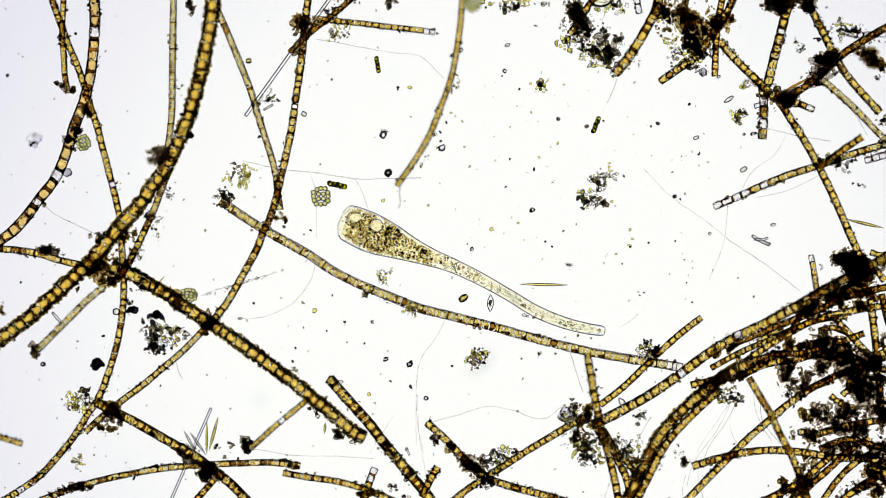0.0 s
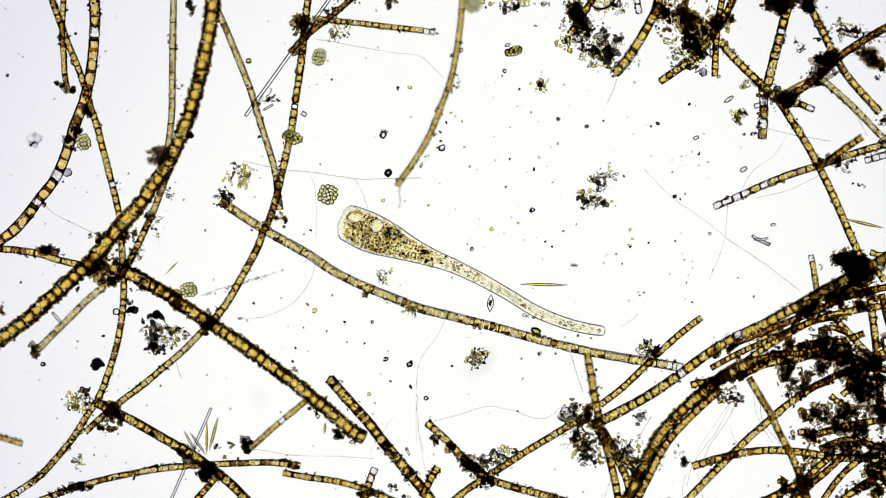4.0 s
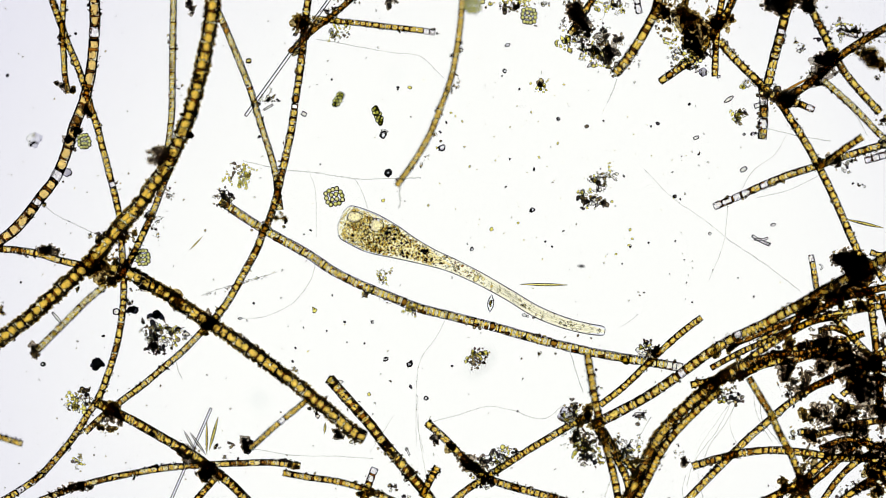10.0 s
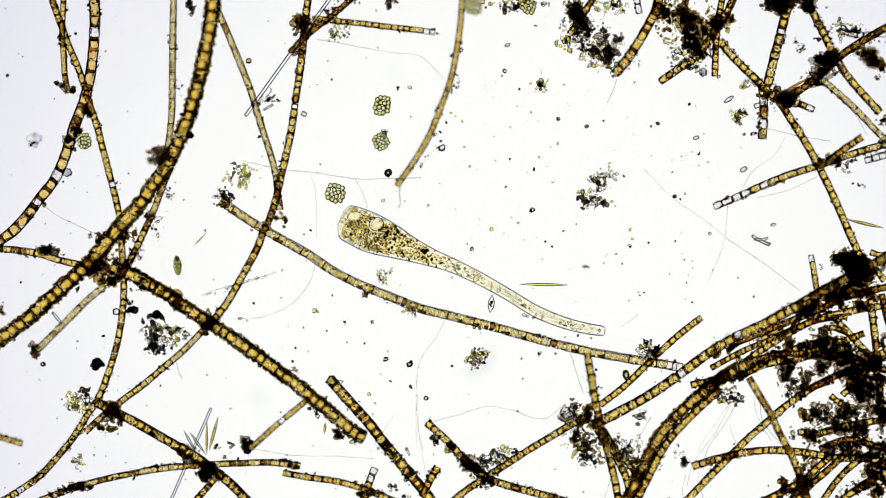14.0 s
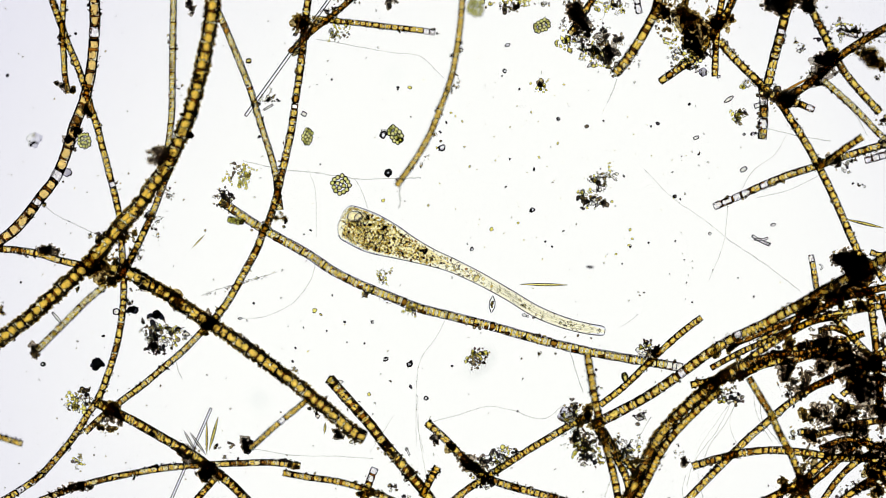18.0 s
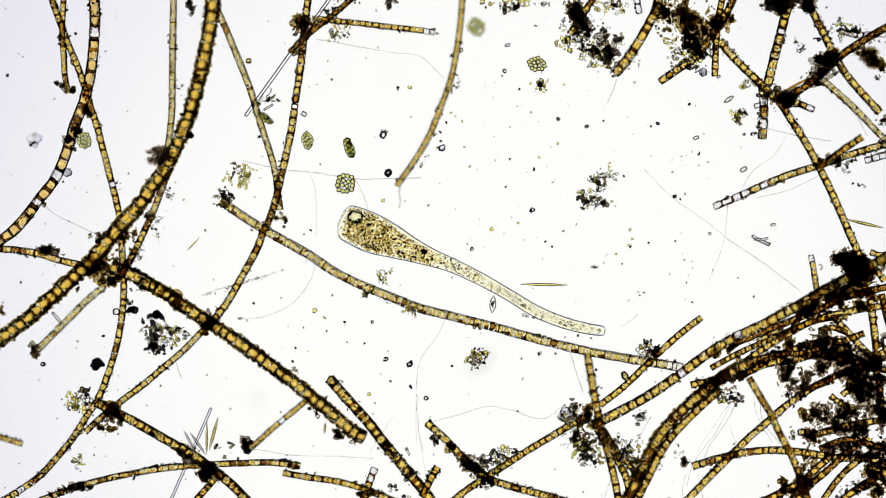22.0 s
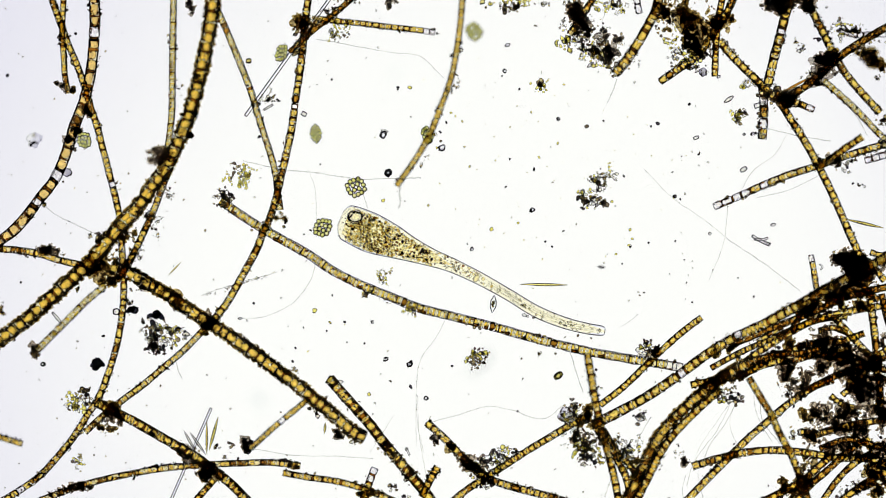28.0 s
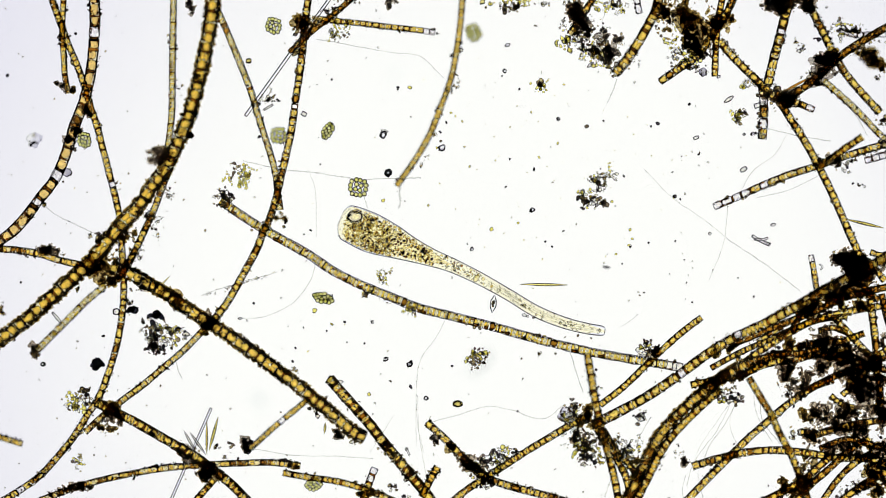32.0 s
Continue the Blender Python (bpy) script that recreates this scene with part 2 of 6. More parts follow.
def lobes(material, kind, aspect):
    """A cell's content as bright rounded lobes, in a space of length 1 and radius 1."""
    r = random.Random(kind * 17 + len(material.name))
    vs, fs = ico(3)
    verts, faces = [], []
    rows = max(1, round(aspect * 1.7)) if material is STRAW else max(1, round(aspect * ((1.25 if material is GOLD else 0.95) if kind % 3 else 0.65)))
    square = 0.45 if material is BLOCK else 0.8
    if material is BLOCK:
        rows = 1
    for k in range(rows):
        split = (kind + k) % 4 > 0 if material is STRAW else (kind + k) % 4 == 3 and material is not BLOCK
        for side in ((-1, 1) if split else (0,)):
            long, wide = 0.5 * aspect / rows * r.uniform(0.90, 1.04), (0.44 if split else 0.70 if material is BLOCK else 0.90) * r.uniform(0.88, 1.05)
            o = Vector((((k + 0.5) / rows - 0.5) * aspect * 0.97, side * 0.43 + r.uniform(-0.08, 0.08), r.uniform(-0.1, 0.1)))
            seed = Vector([r.uniform(0, 40) for _ in range(3)])
            base = len(verts)
            for v in vs:
                w = 1 + square * (0.52 * noise.noise(v * 1.3 + seed) + 0.32 * noise.noise(v * 2.9 + seed))
                p = o + Vector((math.copysign(abs(v.x) ** square, v.x) * long, v.y * wide, v.z * wide)) * w
                verts.append((max(-0.5, min(0.5, p.x / aspect)), p.y, p.z))
            faces += [[base + i for i in f] for f in fs]
    me = bpy.data.meshes.new("cell")
    me.from_pydata(verts, [], faces)
    me.shade_smooth()
    me.materials.append(material)
    return me


def barrel(material, kind, aspect):
    """A lumpy barrel-shaped cell of length 1 and radius 1; aspect: its true length over its radius."""
    aspect = round(aspect * 2) / 2
    key = (material.name, kind, aspect)
    if key not in BARREL:
        if material is not CLEAR:
            BARREL[key] = lobes(material, kind, aspect)
            return BARREL[key]
        half = [(0.5, 0.80), (0.48, 0.91), (0.41, 0.97), (0.28, 1.0), (0.14, 1.01), (0.0, 1.02)]
        prof = [(-x, y) for x, y in half] + half[-2::-1]
        bm = lined(lathe(prof, 22), lathe([(x * 0.9, y * 0.84) for x, y in prof], 22))
        seed = Vector((kind * 7.3, len(material.name) * 3.1, aspect))
        for v in bm.verts:
            p = Vector((v.co.x * aspect, v.co.y, v.co.z)) + seed
            w = 1 + 0.03 * noise.noise(p) + 0.015 * noise.noise(p * 2.1)
            v.co.y *= w
            v.co.z *= w
        me = bpy.data.meshes.new("cell")
        bm.to_mesh(me)
        bm.free()
        me.shade_smooth()
        me.materials.append(material)
        BARREL[key] = me
    return BARREL[key]


bm = lathe([(-0.5, 0.80), (-0.3, 0.94), (0, 1.0), (0.3, 0.94), (0.5, 0.80)], 12)
DISC = bpy.data.meshes.new("cross_wall")
bm.to_mesh(DISC)
bm.free()
DISC.shade_smooth()
DISC.materials.append(WALL)

count_f = 0


def filament(pts, width, cell, material, label, z=None, clear=(), brown=0.0, empty=0.0, wall=None, tufts=None):
    """A chain of cells along a line of plan points. clear: cells that are empty, by number; brown, empty: share of such cells."""
    global count_f
    count_f += 1
    rng = random.Random(100 + count_f)
    r = width / 2
    z = r + (count_f * 7 % 5) * 5 if z is None else z
    ends = z if isinstance(z, tuple) else (z, z)
    line = [(x, y, ends[0] + (ends[1] - ends[0]) * k / (len(pts) - 1)) for k, (x, y) in enumerate(pts)]
    path = smooth_path(line, cell)
    top = tagged(new("algal_filament"), label, "alga", "filaments of algae on the slide")
    wall = {"amber_cell": 5.5, "framed_amber_cell": 4.0, "peach_cell": 2.0, "golden_cell": 3.4, "brown_cell": 3.4, "straw_cell": 0.0, "empty_cell": 2.0}[material.name] * width / 16 if wall is None else wall
    gap = 0.55 * wall / cell
    top.location = plan(*path[0][:2], 0)
    back = Matrix.Translation(-top.location)
    full, grain_verts, grain_faces = [], [], []
    for i, (a, b) in enumerate(zip(path, path[1:])):
        if 0 < i < len(path) - 2:
            path[i + 1] = b = b + (b - a) * rng.uniform(-0.18, 0.18)
        A, B = plan(*a), plan(*b)
        d = B - A
        m = material
        if i in clear or rng.random() < empty:
            m = CLEAR
        elif rng.random() < brown:
            m = BROWN
        full.append(m is not CLEAR)
        walled = rng.random() < 0.74
        ob = hang("cell", barrel(m, rng.randrange(7), cell / r), top)
        w = r * U * rng.uniform(0.94, 1.04)
        ob.matrix_basis = back @ Matrix.LocRotScale((A + B) / 2 - d * (0.0 if walled or not wall else 0.5 * gap), d.to_track_quat("X", "Z"), Vector((d.length * (1 - gap if walled or not wall else 1.04) * rng.uniform(0.97, 1.03), w, w)))
        if m is not CLEAR or rng.random() < 0.85:
            corners, sides = bodies(rng.randrange(9), cell / r, 1.0 if m is AMBER else 1.7 if m is STRAW else 1.5)
            grain_faces.append(sides + sum(len(k) for k in grain_verts))
            grain_verts.append((corners @ np.array(ob.matrix_basis).T)[:, :3])
        home = ob
        away = home.matrix_basis.inverted()
        if material is STRAW and i and (i + count_f) % 5 == 0:
            ob = hang("cross_wall", DISC, home)
            w = r * U * 0.97
            ob.matrix_basis = away @ back @ Matrix.LocRotScale(A, d.to_track_quat("X", "Z"), Vector((2.4 * U, w, w)))
        if wall and i and walled:
            ob = hang("cross_wall", DISC, home)
            w = r * U * rng.uniform(0.80, 1.04)
            ob.matrix_basis = away @ back @ Matrix.LocRotScale(A, d.to_track_quat("X", "Z"), Vector((wall * U * rng.uniform(0.6, 1.5), w, w)))
    me = bpy.data.meshes.new("granular_content")
    me.from_pydata(np.concatenate(grain_verts).tolist(), [], np.concatenate(grain_faces).tolist()) if grain_verts else None
    me.shade_smooth()
    me.materials.append(BODY)
    tagged(hang("granular_content", me, top, "small brown grains inside the cells"), kind="stuff")
    fine = smooth_path(line, 3)
    if material is STRAW:
        ob = part("cell_wall", tube(fine, [r * rng.uniform(0.92, 1.06) for _ in fine], 14, rough=0.04, rng=rng), STRAWWALL, top, "clear tube-shaped cell wall")
        ob.matrix_basis = back
    if material not in (STRAW, CLEAR):
        for kept, run in itertools.groupby(range(len(full)), key=lambda i: full[i]):
            run = list(run)
            if kept:
                bit = fine[round(run[0] / len(full) * (len(fine) - 1)):round((run[-1] + 1) / len(full) * (len(fine) - 1)) + 1]
                wide = [r * (1 + 0.09 * noise.noise(Vector((k * 0.21, count_f * 9.7, run[0]))) + 0.05 * noise.noise(Vector((k * 0.6, count_f * 9.7, 3)))) for k in range(len(bit))]
                shell = tube(bit, wide, 16)
                if material is BLOCK and len(bit) > 4:
                    shell = lined(shell, tube(bit[1:-1], [k * 0.78 for k in wide[1:-1]], 16))
                ob = part("cell_wall", shell, DARKWALL if material is BLOCK else PALESHEATH if material in (GOLD, PEACH) else SHEATH, top, "tinted tube-shaped cell wall")
                ob.matrix_basis = back
    tufts = (0.4 if material is STRAW else 0.5 if width < 14 else 0.8) if tufts is None else tufts
    spots = []
    for _ in range(int(tufts * 3 * len(fine))):
        k = rng.randrange(1, len(fine) - 1)
        if noise.noise(Vector((k * 0.05, count_f * 5.1, 0))) < rng.uniform(-0.05, 0.45):
            continue
        d = (fine[k + 1] - fine[k - 1]).normalized()
        side = 1 if noise.noise(Vector((k * 0.03, count_f * 3.3, 7))) > rng.uniform(-0.3, 0.3) else -1
        s = side * r * (rng.uniform(0.85, 1.05) if rng.random() < 0.75 else rng.uniform(1.0, 1.5))
        spots.append((fine[k].x - d.y * s, fine[k].y + d.x * s, fine[k].z + rng.uniform(-0.6, 0.6) * r, rng.uniform(0.6, 1.0) * (1.3 if rng.random() < 0.7 else 3.0)))
    bits = crumbs("clinging_crumbs", spots, BLACKBIT if count_f % 2 else DARKBIT, rng, level=1, jag=0.6)
    tagged(bits, "small dark crumbs clinging along a filament's edges", "detritus", "crumbs along filaments", "stuff")
    if tufts > 2:
        spots = []
        for k in range(1, len(fine) - 1):
            d = (fine[k + 1] - fine[k - 1]).normalized()
            for side in (-1, 1):
                thick = 0.5 + 0.9 * noise.noise(Vector((k * 0.06, count_f * 2.3, side * 4)))
                for _ in range(3):
                    s = side * r * rng.uniform(0.88, 1.12 + 0.22 * max(0, thick))
                    if rng.random() < 0.55 + 0.5 * thick:
                        spots.append((fine[k].x - d.y * s, fine[k].y + d.x * s, fine[k].z + rng.uniform(-0.5, 0.5) * r, rng.uniform(1.0, 2.6)))
        ob = crumbs("clinging_floc", spots, FLOCBROWN, rng, level=2, jag=0.7)
        tagged(ob, "dark brown floc coating the edges of a thick filament", "detritus", "crumbs along filaments", "stuff")
    return top


A_THICK = "thick amber filament of barrel-shaped algal cells, dark edged"
A_GOLD = "golden filament of short algal cells with dark cross walls"
A_STRAW = "thin straw-yellow granular filament of algal cells"
A_BROWN = "brown crowded filament of old algal cells"
A_CLEAR = "short filament with empty glassy cells"

filament([(166, -12), (168, 30), (167, 60), (165, 90), (161, 125), (154, 160), (143, 195), (130, 228), (119, 265), (106, 300), (92, 325), (70, 352), (48, 382), (22, 410), (-14, 436)], 19.5, 20, BLOCK, "thick amber filament of square cells in black frames", clear=(3, 16, 19), brown=0.08)
filament([(88, -12), (103, 30), (112, 55), (122, 82), (135, 112), (146, 142), (154, 168), (162, 195), (173, 228), (181, 260), (189, 290), (197, 322), (205, 352), (211, 382), (214, 410), (217, 460), (219, 500), (218, 540), (212, 585), (203, 625), (190, 665), (174, 705), (153, 737), (128, 777), (98, 813), (70, 843), (38, 866), (-6, 893)], 12.5, 14, GOLD, "long thin golden filament of algal cells crossing the thick ones", z=8, brown=0.22, empty=0.03, tufts=0.9)
filament([(113, -12), (111, 30), (110, 62), (113, 100), (115, 135), (121, 166)], 11, 16, AMBER, "short amber filament with a ragged dark end", brown=0.15)
filament([(307, -12), (306, 60), (305, 130), (304, 200), (300, 240), (294, 280)], 12.5, 9, STRAW, A_STRAW)
filament([(377, -14), (373, 40), (364, 90), (352, 140), (342, 180), (328, 220), (312, 260), (294, 297), (270, 330), (243, 368), (212, 402), (180, 440), (150, 474), (115, 505), (75, 540), (40, 572), (-14, 610)], 22, 18, AMBER, "thick amber filament with broad dark rough edges", z=(80, 55), tufts=2.2, wall=4.2, empty=0.03)
filament([(300, 298), (286, 335), (273, 370), (262, 395), (248, 425), (232, 458), (215, 488)], 12.5, 11, GOLD, "golden beaded filament lying under a thick one", z=16, brown=0.4)
filament([(383, 15), (399, 50), (415, 88), (432, 130), (445, 165), (457, 205), (468, 240), (480, 278), (488, 308), (492, 345), (496, 372)], 12.5, 10, STRAW, A_STRAW, brown=0.08)
filament([(547, -12), (541, 30), (535, 90), (529, 140), (524, 170), (520, 200), (514, 240), (505, 280), (498, 310), (490, 345), (480, 380), (467, 408), (455, 440), (439, 470), (419, 507), (399, 540), (368, 578)], 13.5, 13, GOLD, A_GOLD, brown=0.2, empty=0.04)
filament([(364, 580), (345, 600), (320, 625), (290, 650), (255, 680), (215, 710), (180, 738), (150, 766)], 12, 14, GOLD, A_GOLD, empty=0.03)
filament([(560, 33), (600, 38), (640, 42), (690, 48), (735, 53), (770, 58)], 11, 11, GOLD, A_GOLD, clear=(17, 18))
filament([(819, -12), (815, 40), (808, 90), (798, 140), (780, 190), (762, 235), (740, 275), (716, 310), (702, 330)], 11.5, 14, PEACH, "pale amber filament hanging in the water with dark tufts", z=92, tufts=0.35)
filament([(390, 355), (430, 383), (465, 405), (500, 425), (545, 450), (590, 480), (640, 505), (690, 525), (740, 545), (800, 560), (860, 575), (920, 592), (980, 608), (1040, 622), (1100, 633), (1160, 643), (1208, 651)], 16.5, 9.5, STRAW, "long straw-yellow filament of finely grained short cells", brown=0.08, clear=(90, 91, 92))
filament([(-12, 440), (30, 443), (70, 450), (110, 462), (165, 474)], 13, 15, AMBER, A_GOLD, brown=0.25)
filament([(195, 472), (240, 490), (280, 512), (320, 538), (355, 562), (390, 585), (430, 612), (470, 641), (510, 670), (550, 702), (590, 735), (625, 764), (646, 776)], 20, 15, AMBER, "thick amber filament of round cells with rough edges", z=(50, 76), tufts=2.6, wall=3.6)
filament([(186, 505), (153, 533), (123, 563), (93, 593), (56, 630)], 13, 12, STRAW, "pale fading filament with a brown end", z=78, tufts=0.9)
filament([(170, 712), (200, 728), (235, 745), (270, 765), (310, 788), (345, 808), (375, 830), (410, 858), (445, 894)], 17, 14, GOLD, A_THICK, brown=0.1)
filament([(56, 893), (110, 871), (160, 855), (210, 843), (270, 832), (320, 826), (380, 822), (430, 820), (480, 819), (532, 825)], 12, 18, GOLD, A_GOLD, brown=0.4, tufts=1.0)
filament([(500, 837), (545, 845), (600, 853), (650, 868), (706, 890)], 12, 18, AMBER, A_GOLD, z=62)
filament([(443, 794), (472, 768), (497, 746), (522, 726), (548, 704)], 11, 12, PEACH, "pale golden filament below a thick one", z=76, empty=0.03)
filament([(583, 670), (600, 690), (625, 718), (655, 752), (680, 785), (705, 815), (730, 845), (755, 875), (772, 897)], 19, 15, GOLD, "dark-edged golden filament with a blunt end", wall=6)
filament([(340, 896), (358, 873), (380, 848)], 12, 12, AMBER, "short amber stub of a filament", z=12)
filament([(512, 94), (545, 62), (585, 30), (632, -10)], 10.5, 11, BROWN, "dark brown filament under a glassy needle", z=16, tufts=1.6)
filament([(1258, 652), (1310, 624), (1360, 602), (1410, 580), (1452, 566), (1500, 560)], 11, 10, GOLD, A_GOLD, z=34, brown=0.2)
filament([(1305, 672), (1350, 643), (1400, 620), (1445, 606), (1490, 604), (1530, 590)], 12, 11, GOLD, A_GOLD, z=26, brown=0.35)
filament([(1330, 640), (1372, 628), (1420, 625), (1465, 612)], 11, 11, BROWN, A_BROWN, z=18)
filament([(1490, 700), (1520, 672), (1545, 640), (1584, 605)], 12, 13, GOLD, A_GOLD, z=40, brown=0.3)
filament([(1455, 888), (1482, 850), (1510, 822), (1545, 800)], 12, 13, AMBER, A_GOLD, z=44, brown=0.2)
filament([(775, 826), (762, 848), (746, 880)], 14, 14, AMBER, "short amber stub of a filament")
filament([(664, 827), (652, 858), (640, 893)], 14, 14, GOLD, A_CLEAR, clear=(0, 1))
filament([(755, 748), (780, 770), (802, 792), (830, 822), (860, 845), (900, 860), (945, 872), (1006, 889)], 14, 13, GOLD, A_GOLD, brown=0.25)
filament([(796, 892), (825, 868), (855, 848), (890, 826), (930, 800), (970, 776), (1010, 752), (1040, 735)], 13, 12, GOLD, A_GOLD, brown=0.05)
filament([(1050, 752), (1100, 727), (1150, 699), (1200, 665), (1250, 628), (1300, 598), (1345, 577), (1400, 548), (1450, 518), (1500, 492), (1545, 468), (1584, 448)], 18, 17, GOLD, "thick golden filament at the edge of the tangle", clear=(10, 17), z=(45, 90), brown=0.1)
filament([(1040, 628), (1045, 660), (1052, 700), (1060, 740), (1070, 780), (1081, 820), (1090, 860), (1096, 894)], 14, 17, AMBER, "amber filament passing under the long one", z=(88, 60))
filament([(1062, 717), (1100, 688), (1140, 650), (1180, 612), (1210, 586), (1242, 562)], 12, 12, GOLD, A_GOLD, brown=0.1)
filament([(1106, 894), (1128, 850), (1150, 800), (1180, 755), (1220, 715), (1260, 682), (1300, 655), (1335, 640)], 17, 16, AMBER, A_BROWN, z=(78, 62), brown=0.2, tufts=2.2)
filament([(1122, 894), (1145, 850), (1170, 800), (1196, 765), (1235, 725), (1275, 690)], 14, 16, AMBER, "amber filament lying along a brown one", z=62)
filament([(1068, 760), (1092, 800), (1120, 832), (1136, 870)], 11, 12, GOLD, A_GOLD, z=44, brown=0.3)
filament([(1052, 752), (1082, 798), (1108, 845), (1118, 894)], 14, 14, GOLD, A_BROWN, brown=0.35)
filament([(1222, 682), (1260, 674), (1310, 664), (1350, 647), (1400, 634)], 13, 14, GOLD, A_GOLD)
filament([(1325, 668), (1345, 702), (1365, 735), (1380, 768), (1400, 805), (1415, 842), (1432, 890)], 13, 14, GOLD, A_GOLD, brown=0.3, z=76)
filament([(1475, 672), (1440, 685), (1398, 713), (1360, 745), (1320, 780), (1285, 815), (1255, 845), (1212, 889)], 13.5, 15, GOLD, A_GOLD, brown=0.08)
filament([(1225, 826), (1270, 812), (1320, 801), (1370, 797), (1420, 801), (1480, 810), (1530, 812), (1584, 820)], 14, 14, GOLD, A_GOLD, brown=0.1)
filament([(1350, 888), (1390, 868), (1425, 848), (1450, 825), (1470, 808)], 14, 14, AMBER, A_GOLD)
filament([(1408, 888), (1435, 858), (1465, 832), (1500, 800), (1540, 775)], 13, 14, AMBER, A_GOLD, brown=0.2)
filament([(1435, 452), (1440, 478), (1445, 512)], 11, 12, GOLD, A_CLEAR, clear=(0,))
filament([(1320, 640), (1350, 618), (1400, 588), (1440, 568), (1500, 552), (1584, 538)], 13, 14, GOLD, A_GOLD, brown=0.3)
filament([(1290, 612), (1340, 592), (1390, 572), (1450, 548), (1500, 525), (1584, 505)], 13, 14, BROWN, A_BROWN)
filament([(1475, 560), (1500, 588), (1528, 618), (1560, 650)], 13, 14, GOLD, A_GOLD, brown=0.2)
filament([(1538, 515), (1544, 560), (1550, 610), (1556, 680), (1560, 740)], 14, 15, GOLD, A_GOLD, brown=0.3)
filament([(1440, 772), (1480, 758), (1530, 748), (1584, 742)], 13, 14, AMBER, A_GOLD, brown=0.3)
filament([(1430, 690), (1480, 665), (1530, 648), (1584, 625)], 13, 14, BROWN, A_BROWN)
filament([(1415, 765), (1428, 766), (1445, 768)], 13, 13, AMBER, "short amber stub of a filament")
filament([(1400, 640), (1450, 628), (1510, 640), (1584, 660)], 12, 14, BROWN, A_BROWN)
filament([(1450, 795), (1500, 778), (1550, 790), (1584, 800)], 12, 14, BROWN, A_BROWN)
filament([(1480, 894), (1510, 870), (1550, 845), (1584, 830)], 14, 14, AMBER, A_GOLD)
filament([(1168, -12), (1160, 20), (1147, 45), (1130, 75), (1110, 105), (1088, 132)], 17, 18, AMBER, A_THICK, z=64)
filament([(1056, -12), (1030, 28), (1008, 62)], 12, 15, AMBER, A_GOLD, brown=0.3)
filament([(1168, 145), (1200, 123), (1235, 98), (1262, 60), (1285, 25), (1303, -14)], 14, 14, GOLD, A_GOLD, brown=0.15)
filament([(1265, 136), (1266, 105), (1268, 70), (1272, 30), (1280, -10)], 12, 14, AMBER, A_GOLD)
filament([(1272, 72), (1300, 104), (1330, 134), (1358, 160), (1380, 182), (1405, 220), (1430, 260), (1450, 297), (1470, 337), (1490, 382), (1505, 417), (1520, 450), (1532, 484)], 14, 14, GOLD, A_GOLD, brown=0.12, empty=0.04)
filament([(1402, -12), (1389, 30), (1379, 70), (1368, 110), (1358, 152)], 17, 15, GOLD, A_GOLD, empty=0.03)
filament([(1349, 150), (1352, 200), (1349, 247)], 16, 19, GOLD, A_CLEAR, clear=(1, 3), brown=0.3)
filament([(1372, 165), (1405, 180), (1442, 195)], 12, 15, AMBER, A_CLEAR, clear=(4,))
filament([(1380, 180), (1430, 150), (1470, 115), (1500, 90), (1540, 65), (1584, 40)], 14, 15, BROWN, A_BROWN, z=30)
filament([(1432, 8), (1455, 55), (1475, 95), (1500, 135), (1530, 170), (1558, 200)], 14, 15, GOLD, A_GOLD, brown=0.1, z=60)
filament([(1262, 367), (1300, 351), (1340, 333), (1390, 312), (1440, 296), (1480, 282), (1530, 266), (1584, 250)], 13.5, 18, GOLD, "filament with empty glassy cells at its free end", clear=(0, 1, 2, 3), empty=0.03)
filament([(1448, 297), (1490, 267), (1527, 242)], 13, 14, AMBER, A_GOLD, z=74)
filament([(1458, 143), (1500, 180), (1530, 210), (1555, 236), (1584, 262)], 12.5, 11, STRAW, A_STRAW, z=62)
filament([(-14, 770), (40, 786)], 11, 18, PEACH, "end of a pale amber filament", z=90)
filament([(1490, 55), (1520, 62), (1584, 60)], 12, 14, CLEAR, A_CLEAR, empty=0.5)
filament([(1125, -10), (1132, 25)], 12, 17, CLEAR, A_CLEAR)
filament([(1530, 285), (1584, 270)], 13, 16, CLEAR, A_CLEAR, clear=(0, 2))

A_BIT = "short broken piece of a golden filament in the tangle"
for pts, wide, material, z in (
        (((1452, 512), (1476, 528), (1498, 550)), 11, GOLD, 22), (((1470, 497), (1497, 512), (1524, 522)), 12, GOLD, 46),
        (((1506, 496), (1532, 512), (1556, 533)), 11, BROWN, 20), (((1528, 462), (1548, 476), (1566, 498)), 12, GOLD, 44),
        (((1540, 446), (1556, 452), (1572, 450)), 11, GOLD, 18), (((1462, 545), (1470, 520), (1482, 500)), 10, GOLD, 34),
        (((1522, 526), (1536, 500), (1543, 476)), 11, GOLD, 26), (((1448, 586), (1474, 580), (1500, 590)), 11, GOLD, 24),
        (((1560, 520), (1566, 548), (1574, 580)), 12, BROWN, 30), (((1408, 556), (1430, 545), (1450, 530)), 11, BROWN, 20),
        (((1340, 606), (1362, 592), (1385, 578)), 10, GOLD, 42), (((1402, 590), (1412, 566), (1418, 545)), 11, BROWN, 22),
        (((1538, 640), (1552, 662), (1572, 676)), 11, GOLD, 38), (((1462, 640), (1478, 622), (1500, 616)), 11, GOLD, 44),
        (((1500, 672), (1516, 690), (1528, 712)), 11, GOLD, 42), (((1470, 700), (1490, 716), (1512, 722)), 11, GOLD, 40)):
    filament(list(pts), wide, 10, material, A_BIT, z=z, brown=0.25)

# ---- detritus ----
count_d = 0


